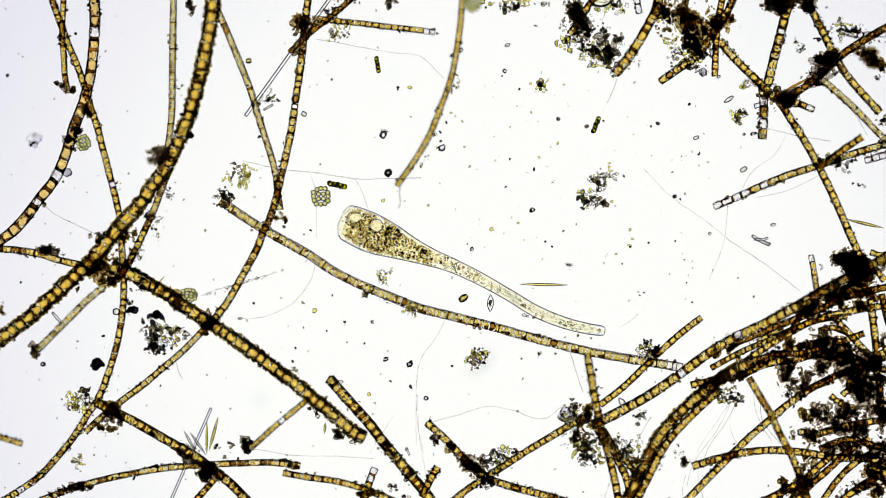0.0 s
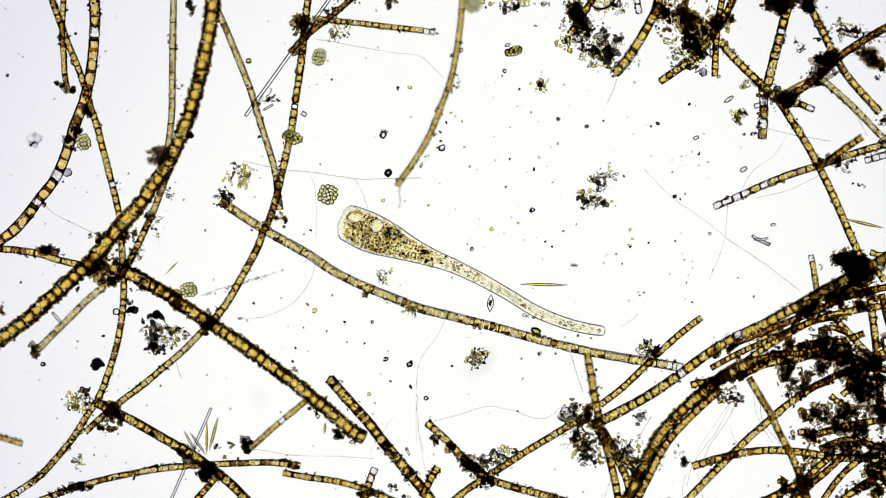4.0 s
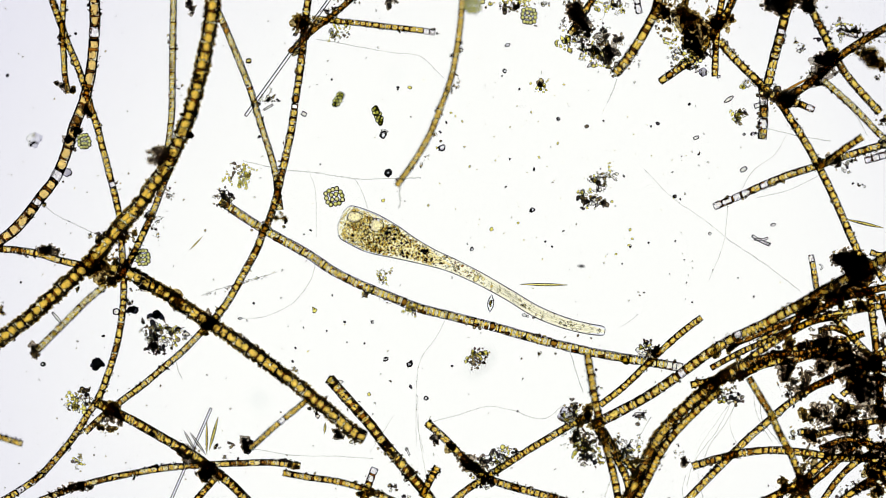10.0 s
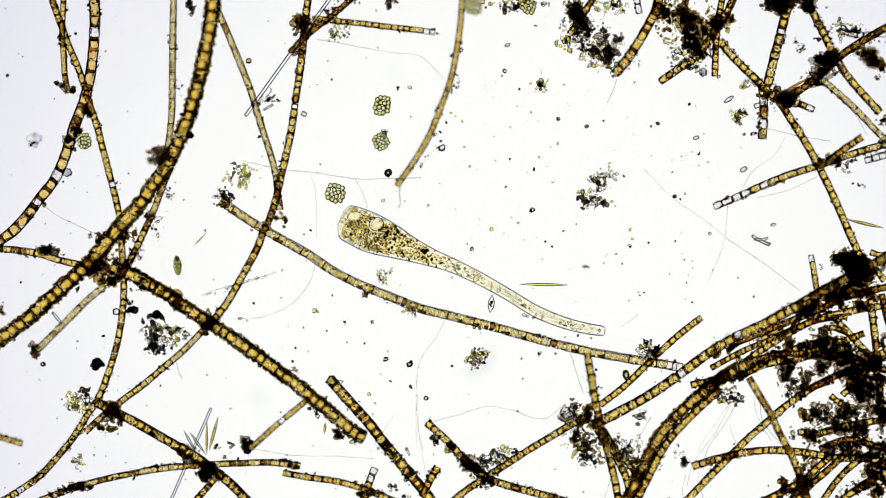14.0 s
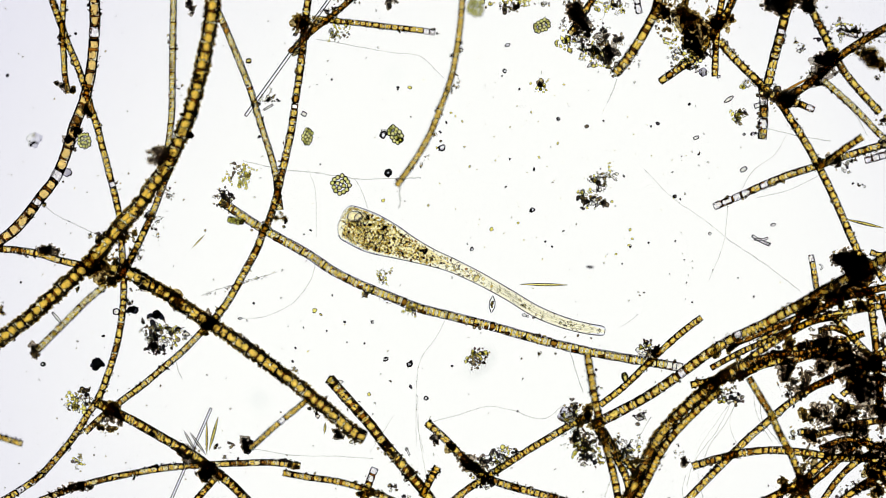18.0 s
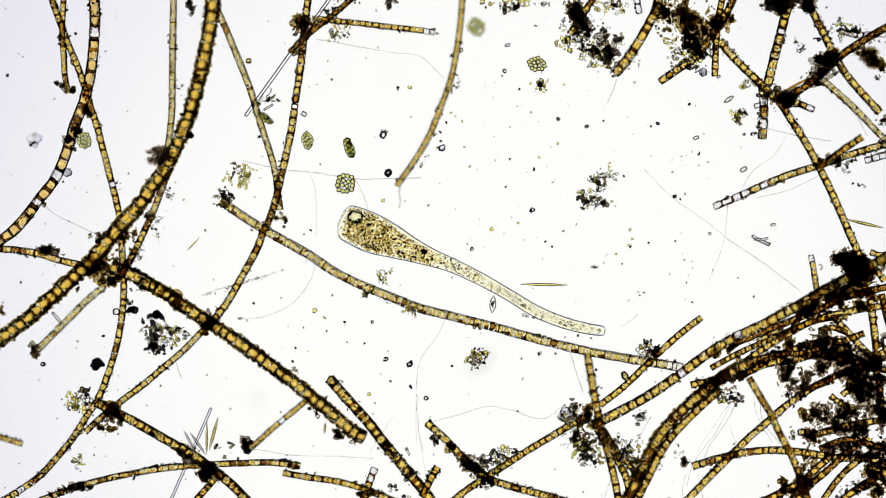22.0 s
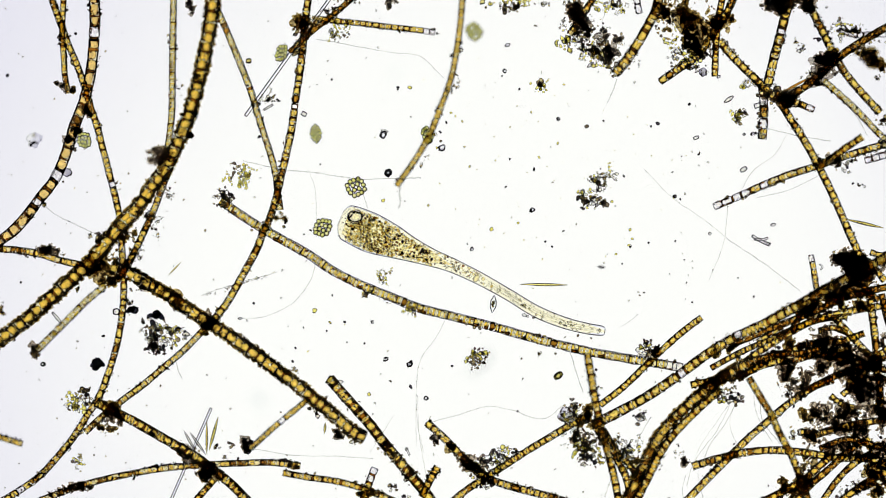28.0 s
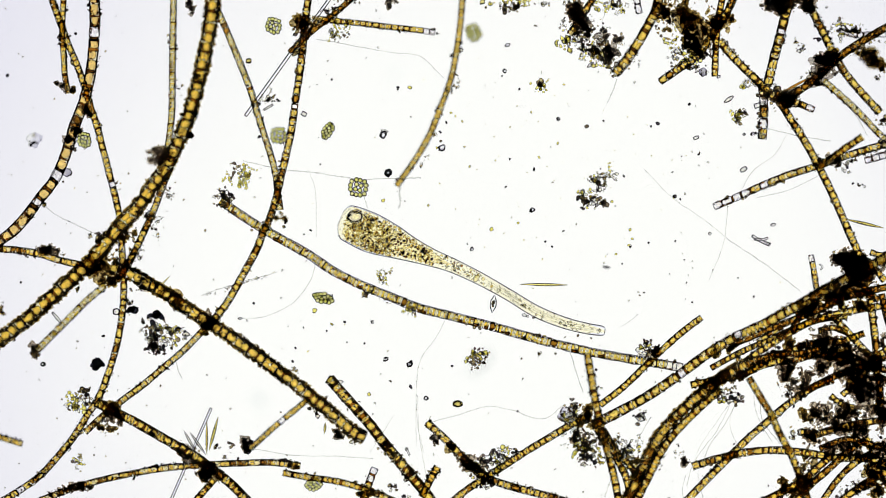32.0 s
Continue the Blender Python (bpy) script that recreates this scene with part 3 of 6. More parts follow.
def clump(x, y, rx, ry, n, size, mats, label="loose clump of dark crumbling detritus", turn=0, z=14, name="detritus_clump", deep=18):
    """A clump of crumbs inside an ellipse; mats: (part name, material, share)."""
    global count_d
    count_d += 1
    rng = random.Random(900 + count_d)
    if mats in CORES:
        deep, z = max(deep, 46), max(z, 28)
    rx, ry = (rx * 1.15, ry * 1.15) if mats is MURK else (rx * 1.2, ry * 1.2)
    n = COVER[mats] * rx * ry / size ** 2
    size *= 0.52 if mats in CORES else 0.75
    top = tagged(new(name), label, "detritus", "clumps of detritus")
    top.location = plan(x, y, 0)
    c, s = math.cos(radians(turn)), math.sin(radians(turn))
    lumps = [(rng.gauss(0, 0.5), rng.gauss(0, 0.5)) for _ in range(max(3, int(n / 6)))]
    for pname, material, share in mats:
        spots = []
        for _ in range(max(1, int(n * share))):
            lx, ly = rng.choice(lumps)
            u, v = lx + rng.gauss(0, 0.2), ly + rng.gauss(0, 0.2)
            if mats is PALE or mats is YELLOW:
                q, t = math.sqrt(rng.random()), rng.uniform(0, 6.28)
                q *= 0.9 + 0.5 * noise.noise(Vector((2 * math.cos(t), 2 * math.sin(t), count_d * 3.7)))
                u, v = q * math.cos(t), q * math.sin(t)
            k = max(1.0, math.hypot(u, v) / 1.15)
            u, v = u / k * rx, v / k * ry
            spots.append((x + u * c - v * s, y + u * s + v * c, z + rng.uniform(-0.5, 0.5) * deep, size * (rng.uniform(1.0, 1.6) if rng.random() < 0.14 else rng.uniform(0.4, 0.95)) * (1.15 - 0.4 * min(1, math.hypot(u / rx, v / ry)))))
        ob = tagged(crumbs(pname, spots, material, rng, top, jag=0.5), kind="stuff")
        ob.matrix_basis = Matrix.Translation(-top.location)
    if mats in CORES:
        spots = []
        for _ in range(int(rx * ry / (9 if mats is MURK else 16 if mats is RUST else 11))):
            w = rng.uniform(1.0, 3.2) if rng.random() < 0.8 else rng.uniform(3.5, 6)
            lx, ly = rng.choice(lumps)
            u, v = lx * 0.75 + rng.gauss(0, 0.2), ly * 0.75 + rng.gauss(0, 0.2)
            if mats is MURK:
                q, t = math.sqrt(rng.random()), rng.uniform(0, 6.28)
                q *= 0.95 + 0.5 * noise.noise(Vector((2 * math.cos(t), 2 * math.sin(t), count_d * 3.7)))
                u, v = q * math.cos(t), q * math.sin(t)
            k = max(1.0, math.hypot(u, v) / 1.05)
            u, v = u / k * rx, v / k * ry
            spots.append((x + u * c - v * s, y + u * s + v * c, z + rng.uniform(-0.3, 0.3) * deep, w))
        for _ in range(2 if mats is RUST else 3):
            lx, ly = rng.choice(lumps)
            u, v = max(-0.75, min(0.75, lx * 0.7)) * rx, max(-0.75, min(0.75, ly * 0.7)) * ry
            spots.append((x + u * c - v * s, y + u * s + v * c, z + rng.uniform(-0.3, 0.3) * deep, math.sqrt(rx * ry) * rng.uniform(0.26, 0.44)))
        ob = crumbs("floc", spots, CORES[mats], rng, top, "soft translucent floc", level=3, jag=0.7)
        tagged(ob, kind="stuff").matrix_basis = Matrix.Translation(-top.location)
    return top


def tatter(x, y, w, h, strings, size, parts, label, turn=0, z=20):
    """Short branching strings of crumbs; parts: (part name, material)."""
    global count_d
    count_d += 1
    rng = random.Random(5000 + count_d)
    top = tagged(new("detritus_clump"), label, "detritus", "tattered strings of detritus")
    top.location = plan(x, y, 0)
    c, s = math.cos(radians(turn)), math.sin(radians(turn))
    spots = [[] for _ in parts]
    for _ in range(strings):
        u, v, way = rng.gauss(0, 0.4) * w, rng.gauss(0, 0.4) * h, rng.uniform(0, 6.28)
        which = rng.randrange(len(parts))
        for _ in range(rng.randrange(3, 9)):
            r = size * rng.uniform(0.45, 1.15)
            spots[which].append((x + u * c - v * s, y + u * s + v * c, z + rng.uniform(-8, 8), r))
            way += rng.uniform(-0.8, 0.8)
            u, v = u + 2.1 * r * math.cos(way), v + 2.1 * r * math.sin(way)
            if abs(u) > w or abs(v) > h:
                way += 2.2
    for (pname, material), places in zip(parts, spots):
        if places:
            ob = crumbs(pname, places, material, rng, top, jag=0.3)
            tagged(ob, kind="stuff").matrix_basis = Matrix.Translation(-top.location)


T_YELLOW = (("yellow_detritus", YELLOWBIT), ("yellow_detritus", YELLOWBIT), ("dark_detritus", DARKBIT))
T_GLASS = (("pale_detritus", PALEBIT), ("pale_detritus", PALEBIT), ("yellow_detritus", YELLOWBIT), ("dark_detritus", DARKBIT), ("black_detritus", BLACKBIT))
DARK = (("dark_detritus", DARKBIT, 0.45), ("black_detritus", BLACKBIT, 0.25), ("pale_detritus", PALEBIT, 0.4))
BLACK = (("black_detritus", BLACKBIT, 0.75), ("dark_detritus", DARKBIT, 0.4))
PALE = (("pale_detritus", PALEBIT, 0.7), ("dark_detritus", DARKBIT, 0.25), ("black_detritus", BLACKBIT, 0.08))
RUST = (("rusty_detritus", RUSTBIT, 0.6), ("dark_detritus", DARKBIT, 0.4), ("black_detritus", BLACKBIT, 0.15))
MURK = (("black_detritus", BLACKBIT, 0.5), ("dark_detritus", DARKBIT, 0.5), ("rusty_detritus", RUSTBIT, 0.4))
YELLOW = (("yellow_detritus", YELLOWBIT, 0.8), ("dark_detritus", DARKBIT, 0.12))
LIGHT = (("rusty_detritus", RUSTBIT, 0.55), ("pale_detritus", PALEBIT, 0.3), ("dark_detritus", DARKBIT, 0.3))
COVER = {LIGHT: 0.9, MURK: 1.4, YELLOW: 0.9, DARK: 1.1, BLACK: 1.8, PALE: 0.8, RUST: 1.5}
CORES = {MURK: FLOCMURK, BLACK: FLOCBLACK, RUST: FLOCBROWN}

# upper side
clump(545, 45, 34, 16, 50, 4.2, RUST, "rusty crumbling clump where filaments cross", -40)
clump(600, 12, 34, 12, 45, 4, DARK, turn=-20)
clump(525, 90, 16, 12, 22, 4, DARK)
clump(690, 8, 10, 7, 10, 3, BLACK)
clump(338, 12, 8, 18, 20, 4, BLACK)
clump(1008, 70, 24, 22, 40, 5.5, YELLOW, "yellow-brown clump of soft detritus")
clump(1045, 75, 32, 24, 70, 4, DARK, "black and brown clump of detritus in the water", 20)
clump(1078, 85, 22, 26, 40, 4, BLACK)
clump(1020, 25, 12, 24, 30, 4.5, DARK)
clump(1088, 132, 12, 9, 18, 4, DARK)
clump(1215, 40, 40, 34, 95, 6, RUST, "dark brown dense clump of detritus")
clump(1240, 85, 22, 18, 50, 5, BLACK)
clump(1375, 10, 28, 18, 60, 5, BLACK)
clump(1425, 10, 16, 16, 30, 5, BLACK)
clump(1365, 165, 22, 15, 40, 5, DARK)
clump(1412, 88, 8, 14, 14, 4, DARK)
clump(1460, 115, 26, 27, 70, 6, BLACK, "black dense clump over crossing filaments")
clump(1470, 100, 14, 14, 20, 5, RUST)
clump(1545, 105, 32, 14, 34, 6, RUST, "soft brown clump of detritus", 45, z=105)
clump(1348, 238, 9, 9, 10, 5, DARK)
clump(1470, 280, 22, 12, 40, 5, DARK)
clump(1508, 326, 9, 6, 7, 5, DARK)
clump(1560, 220, 14, 16, 22, 5, DARK)
clump(905, 10, 26, 9, 20, 3.5, DARK)
clump(950, 8, 16, 8, 14, 3.5, DARK)
clump(1090, 12, 20, 9, 14, 3.5, DARK)
clump(813, 92, 8, 8, 9, 3.6, DARK, "dark tuft on a pale filament", z=62)
clump(800, 150, 13, 14, 9, 3.6, DARK, "dark tuft on a pale filament", z=62)
clump(768, 238, 12, 7, 9, 3.6, DARK, "dark tuft on a pale filament", -30, z=62)
clump(742, 288, 15, 8, 9, 3.6, DARK, "dark tuft on a pale filament", -25, z=62)
clump(768, 56, 14, 7, 9, 3.4, PALE, "glassy crumbs at a filament's end")
clump(1030, 45, 18, 30, 9, 4.2, BLACK, "branching dark clump of detritus", -30)
clump(1072, 108, 20, 12, 9, 3.6, DARK, "branching dark clump of detritus", 20)
clump(1200, 70, 26, 20, 9, 4, YELLOW, "yellowish crumbly clump of detritus")
clump(1180, 20, 18, 20, 9, 5, RUST, "brown clump of detritus")
clump(1225, 120, 26, 9, 9, 3.6, DARK, "small crumbs below a dark clump")
clump(1195, 105, 8, 10, 9, 3, PALE)
clump(1265, 40, 24, 34, 9, 5, RUST, "brown clump of detritus on filaments")
clump(1400, 175, 22, 14, 9, 4.5, BLACK)
clump(1530, 100, 28, 10, 9, 4, DARK, "soft brown clump of detritus", 30, z=105)
clump(865, 8, 14, 7, 9, 4, YELLOW)
clump(1005, 10, 14, 12, 9, 4, DARK)
# left side
clump(105, 148, 10, 8, 12, 4, BLACK)
clump(120, 160, 9, 9, 14, 4, RUST)
clump(158, 192, 9, 12, 16, 4.5, BLACK)
clump(130, 232, 14, 16, 26, 4.5, BLACK)
clump(283, 282, 16, 14, 40, 4.5, DARK, "soft grey-brown tuft on a filament", z=75)
clump(338, 238, 5, 6, 6, 4, BLACK)
clump(318, 150, 8, 8, 8, 3, PALE)
clump(205, 330, 9, 9, 12, 3, PALE)
clump(78, 365, 9, 8, 10, 4, DARK)
clump(175, 425, 14, 12, 24, 4, DARK)
clump(180, 470, 34, 20, 80, 5, RUST, "dark brown knot where thick filaments cross", 20, z=30)
clump(225, 465, 22, 18, 50, 5, DARK, "dark brown knot of detritus on filaments", z=30)
clump(85, 447, 22, 7, 26, 4.5, BLACK, turn=12)
clump(268, 385, 16, 12, 20, 3.5, DARK, turn=-50)
clump(245, 438, 12, 18, 24, 3.5, PALE)
clump(370, 575, 18, 14, 40, 5, RUST)
clump(278, 612, 11, 7, 12, 4, BLACK)
clump(195, 728, 20, 14, 40, 5, RUST)
clump(180, 755, 22, 8, 24, 4, RUST)
clump(62, 615, 10, 12, 16, 4.5, RUST, z=40)
clump(365, 835, 24, 20, 55, 5, RUST, "dark knot where filaments cross", 30)
clump(400, 795, 14, 12, 20, 4, DARK)
clump(435, 790, 14, 12, 24, 4.5, BLACK)
clump(150, 862, 14, 7, 16, 4.5, BLACK)
clump(140, 822, 8, 12, 10, 3, PALE)
clump(545, 728, 14, 12, 18, 4, DARK, z=40)
clump(608, 772, 16, 7, 16, 4, BLACK, turn=20)
clump(493, 372, 7, 16, 18, 3.4, LIGHT, "rusty frayed end of a filament", -10, z=60)
clump(503, 388, 7, 10, 10, 4, DARK, z=45)
clump(60, 248, 9, 12, 5, 5, PALE, "faint grey blurred crumb", z=90)
clump(600, 60, 18, 14, 16, 2.5, PALE)
clump(520, 828, 10, 8, 8, 4, RUST)
clump(760, 745, 6, 6, 8, 3, PALE)
clump(395, 512, 40, 4, 9, 2.4, PALE, "row of tiny crumbs along a thread", -17)
clump(465, 490, 34, 3, 9, 2.2, PALE, "row of tiny crumbs along a thread", -16)
clump(315, 590, 18, 16, 9, 5, PALE, "loose tattered clump of glassy crumbs")
clump(262, 582, 12, 9, 9, 3.6, DARK)
clump(230, 530, 12, 8, 9, 3.4, DARK)
clump(250, 512, 16, 10, 9, 3.6, DARK, "dark crumbs beside a knot", 30)
clump(300, 525, 26, 8, 9, 4, RUST, "rusty fringe of a thick filament", 35, z=50)
clump(140, 505, 6, 12, 9, 3.4, DARK)
clump(205, 500, 20, 12, 9, 4, RUST, "rusty crumbs on a knot")
clump(300, 340, 10, 16, 9, 3, DARK, "dark crumbs along a filament", 20)
clump(275, 400, 12, 18, 9, 3, DARK, "dark crumbs along a filament", 20)
clump(245, 375, 10, 9, 9, 3.4, DARK, z=60)
clump(230, 415, 14, 10, 9, 3.4, RUST, z=60)
clump(330, 222, 7, 20, 9, 3, DARK, "dark crumbs along a thick filament", 20, z=60)
clump(352, 130, 6, 20, 9, 3, DARK, "dark crumbs along a thick filament", 15, z=60)
clump(510, 655, 20, 8, 9, 3.4, DARK, "dark crumbs along a thick filament", 38, z=55)
clump(405, 592, 18, 6, 9, 3.4, DARK, "dark crumbs along a thick filament", 35, z=55)
clump(625, 775, 14, 8, 9, 3.6, DARK, "dark crumbs at a filament's end", 30, z=50)
clump(690, 800, 14, 8, 9, 3.4, BLACK, "dark crumbs along a filament", 50)
clump(730, 835, 16, 9, 9, 3.6, DARK, "dark crumbs along a filament", 50)
clump(795, 788, 14, 7, 9, 3.4, RUST, "rusty crumbs along a filament", 45)
# lower side
clump(952, 622, 9, 9, 14, 3.5, DARK)
clump(678, 490, 9, 16, 12, 2.6, PALE)
clump(722, 545, 8, 10, 10, 2.8, PALE)
clump(645, 515, 6, 8, 8, 2.6, PALE)
clump(1038, 740, 20, 18, 60, 5, RUST, "dark knot where many filaments meet")
clump(840, 828, 30, 14, 50, 4.5, DARK, "dark knot of crumbs on crossing filaments", 25)
clump(865, 860, 30, 12, 36, 4.5, DARK, turn=20)
clump(1165, 810, 14, 24, 34, 4, DARK)
clump(735, 850, 12, 10, 14, 4, DARK)
clump(700, 865, 20, 14, 26, 4.5, DARK, turn=40)
clump(655, 880, 20, 9, 16, 5, RUST)
clump(775, 775, 10, 12, 10, 4, BLACK)
clump(1285, 615, 26, 12, 50, 5, RUST, "rusty brown clump on a thick filament", -30)
clump(1275, 690, 36, 14, 60, 4, DARK, "curled dark chain of crumbs", 15)
clump(1270, 672, 26, 9, 30, 4, RUST, "rusty brown clump on a bundle of filaments", -10)
clump(1505, 462, 26, 18, 60, 7, BLACK, "large black lump of detritus on the tangle")
clump(1440, 540, 44, 20, 80, 5, RUST, "brown tangle of detritus", -28)
clump(1500, 510, 44, 26, 90, 5.5, RUST, "brown tangle of detritus", -20)
clump(1545, 850, 34, 30, 60, 6, DARK)
clump(1395, 860, 20, 14, 30, 4.5, RUST)
clump(1430, 850, 14, 30, 40, 5, RUST)
clump(1217, 822, 10, 8, 16, 3.6, DARK)
clump(1400, 770, 10, 16, 20, 4, DARK)
clump(3, 550, 8, 12, 8, 5, RUST, z=80)
clump(1200, 800, 10, 12, 12, 3, PALE)

clump(1180, 770, 10, 28, 20, 3.4, LIGHT, "rusty fibrous mass along a bundle of filaments", 38)
clump(1556, 830, 22, 44, 30, 5, RUST, "brown mass of detritus in the tangle")
clump(1510, 870, 36, 14, 30, 5, DARK, "grey mass of detritus in the tangle", -30)
clump(1528, 543, 22, 8, 30, 4.5, RUST, "brown mass of detritus in the tangle", -8)
clump(1420, 840, 12, 36, 30, 4, RUST, "brown crumbs along crossing filaments", 20)

clump(497, 388, 7, 14, 9, 3.2, RUST, "rusty frayed tail of a filament", -20, z=95)
clump(62, 620, 9, 10, 9, 3.2, MURK, "dark brown tuft at a filament's end", z=60)
BD = "dark ragged clump of detritus on filaments"
clump(1378, 10, 26, 14, 9, 3.8, MURK, BD)
clump(1425, 6, 18, 12, 9, 3.6, MURK, BD)
clump(1412, 86, 9, 14, 9, 3.8, DARK, "grey tuft in the open water")
clump(1538, 100, 26, 12, 9, 4, RUST, BD, 30)
clump(1556, 122, 14, 14, 9, 3.8, DARK, BD)
clump(1510, 52, 26, 8, 9, 3.6, DARK, BD)
clump(1548, 72, 16, 9, 9, 3.6, DARK, BD)
clump(1440, 130, 18, 14, 9, 3.6, DARK, BD)
clump(1190, 30, 16, 24, 9, 4.2, DARK, BD)
clump(1500, 285, 26, 8, 9, 3.6, DARK, BD, -20)
clump(1490, 300, 14, 8, 9, 3.6, PALE, "pale crumbs along a filament")
clump(1560, 255, 12, 12, 9, 3.6, DARK, BD)
clump(1562, 215, 9, 20, 9, 4.6, DARK, BD)
clump(1395, 192, 18, 10, 9, 3.4, DARK, BD)
clump(1020, 20, 12, 26, 9, 3.6, MURK, BD, -20)
clump(1062, 88, 16, 16, 9, 3.4, LIGHT, BD)
clump(1230, 118, 20, 7, 9, 5, PALE, "glassy crumbs below a dark clump")
clump(1528, 330, 7, 5, 9, 4, PALE, "few small glassy crumbs in open water")
clump(60, 848, 36, 5, 9, 3.2, DARK, "dark fringe along a thin filament", -40)
clump(120, 790, 26, 5, 9, 3.2, DARK, "dark fringe along a thin filament", -52)
clump(110, 868, 34, 5, 9, 3.2, MURK, "dark fringe along a filament", -17)
clump(225, 842, 30, 4, 9, 3, DARK, "dark fringe along a filament", -9)
clump(260, 762, 40, 5, 9, 3.2, DARK, "dark fringe along a thick filament", 28)
clump(330, 806, 30, 5, 9, 3.2, MURK, "dark fringe along a thick filament", 32)
clump(420, 868, 30, 5, 9, 3.2, DARK, "dark fringe along a thick filament", 45)
clump(1504, 461, 26, 19, 9, 3.8, MURK, "large black lump of detritus on the tangle")
clump(1500, 462, 18, 13, 9, 3.6, BLACK, "large black lump of detritus on the tangle")
BM = "black fluffy mass of detritus among filaments"
clump(1410, 672, 27, 24, 9, 3.6, MURK, "black fluffy clump of detritus hanging on a filament", 20)
clump(1392, 690, 16, 14, 9, 3.2, DARK, "loose fringe of a black clump")
clump(1470, 620, 38, 24, 9, 3.8, MURK, BM)
clump(1465, 606, 24, 9, 9, 3.6, MURK, BM, 10)
clump(1422, 612, 12, 8, 9, 3.4, MURK, BM)
clump(1500, 655, 18, 30, 9, 3.8, MURK, BM)
clump(1540, 690, 22, 44, 9, 3.8, MURK, "tall black-brown mass of detritus in the tangle")
clump(1530, 640, 26, 16, 9, 3.6, MURK, BM)
clump(1560, 730, 12, 34, 9, 3.6, MURK, BM)
clump(1436, 775, 19, 15, 9, 3.6, MURK, "black dense knot of detritus")
clump(1450, 735, 15, 24, 9, 3.4, MURK, "dark ragged clump of detritus", 20)
clump(1426, 735, 12, 16, 9, 3.2, RUST, "yellow-brown ragged clump of detritus")
clump(1482, 725, 14, 18, 9, 3.2, PALE, "pale ragged clump of detritus")
clump(1500, 760, 34, 9, 9, 3.6, MURK, "dark band of detritus in the tangle", -8)
clump(1490, 790, 34, 10, 9, 3.6, MURK, "dark band of detritus in the tangle", -4)
clump(1510, 806, 38, 6, 9, 3.4, MURK, "dark band of detritus in the tangle", 2)
clump(1535, 478, 34, 14, 9, 4, MURK, "black mass of detritus over the tangle", -15)
clump(1505, 500, 28, 10, 9, 3.8, MURK, BM, -25)
clump(1520, 488, 24, 8, 9, 3.6, MURK, BM, -20)
clump(1462, 552, 16, 6, 9, 3.6, MURK, BM, -25)
clump(1562, 602, 5, 12, 9, 3.6, MURK, BM)
clump(1478, 572, 8, 5, 9, 3.4, MURK, BM, 45)
clump(1392, 645, 16, 16, 9, 3.4, MURK, BM)
clump(1512, 735, 28, 20, 9, 3.6, MURK, BM)
clump(1395, 612, 22, 7, 9, 3.8, RUST, "brown translucent tangle of detritus", -22)
for x, y, rx, ry, turn in ((1450, 525, 26, 9, -28), (1495, 522, 24, 9, 10), (1545, 492, 20, 10, 20), (1420, 560, 16, 8, -30), (1385, 592, 22, 8, -25), (1345, 612, 26, 9, -25), (1310, 632, 20, 9, -30), (1450, 585, 18, 7, 0), (1556, 640, 12, 14, 0), (1530, 528, 22, 6, 5)):
    clump(x, y, rx, ry, 9, 3.0, LIGHT, "yellow-brown translucent crumbs between filaments", turn)
clump(1362, 628, 26, 11, 9, 3.6, DARK, "grey crumbs between filaments", -25)
clump(1290, 668, 26, 10, 9, 3.4, MURK, "dark brown knot on a bundle of filaments", -20)

clump(196, 472, 24, 20, 9, 3.2, LIGHT, "dark brown knot where thick filaments cross", 20, z=30)
clump(225, 450, 16, 18, 9, 3.2, LIGHT, "dark brown detritus on a knot", z=30)
clump(88, 443, 24, 6, 9, 3.2, MURK, "dark tuft along a filament", 12)
clump(175, 415, 14, 8, 9, 3, DARK, "dark tuft on a thick filament", -30, z=60)
clump(367, 568, 14, 12, 9, 3.4, MURK, "dark brown knot where filaments cross", z=40)
clump(318, 535, 30, 5, 9, 3, DARK, "grey fringe along a thick filament", 35, z=56)
clump(262, 498, 26, 5, 9, 3, DARK, "grey fringe along a thick filament", 25, z=56)
clump(279, 276, 18, 17, 9, 3.2, MURK, "soft grey-brown tuft on a filament", z=80)
clump(200, 735, 18, 12, 9, 3.4, MURK, "dark brown knot of crossing filaments", 20)
clump(185, 752, 20, 12, 9, 3.2, DARK, "dark fringe below a knot")
clump(366, 832, 16, 16, 9, 3.4, MURK, "dark knot where filaments cross")
clump(1047, 745, 14, 18, 9, 3.2, LIGHT, "dark knot where many filaments meet")
clump(1019, 722, 13, 18, 9, 3.2, DARK, "grey ragged clump beside crossing filaments")
clump(1028, 795, 26, 20, 9, 3.2, DARK, "grey crumbs below a knot of filaments", 15)
clump(1024, 776, 18, 9, 9, 3.2, MURK, "dark ragged clump below a knot of filaments", 10)
clump(1054, 800, 16, 20, 9, 3, LIGHT, "yellow-brown crumbs among filaments")
clump(1088, 790, 12, 26, 9, 3, LIGHT, "yellow-brown crumbs among filaments", -20)
clump(1205, 738, 9, 26, 9, 3, LIGHT, "rusty fibrous mass along a bundle of filaments", 45, z=70)
clump(836, 822, 22, 12, 9, 3.2, MURK, "dark grey mass over crossing filaments", 10)
clump(852, 838, 24, 10, 9, 3, LIGHT, "yellow-brown crumbs over crossing filaments", 25)
clump(1060, 775, 12, 20, 9, 3.2, DARK, "grey crumbs among filaments")
clump(1112, 815, 24, 22, 9, 3.4, DARK, "loose mesh of crumbs among filaments", 50)
clump(1128, 780, 9, 12, 9, 2.8, PALE, "small crumbs hanging on a thread")
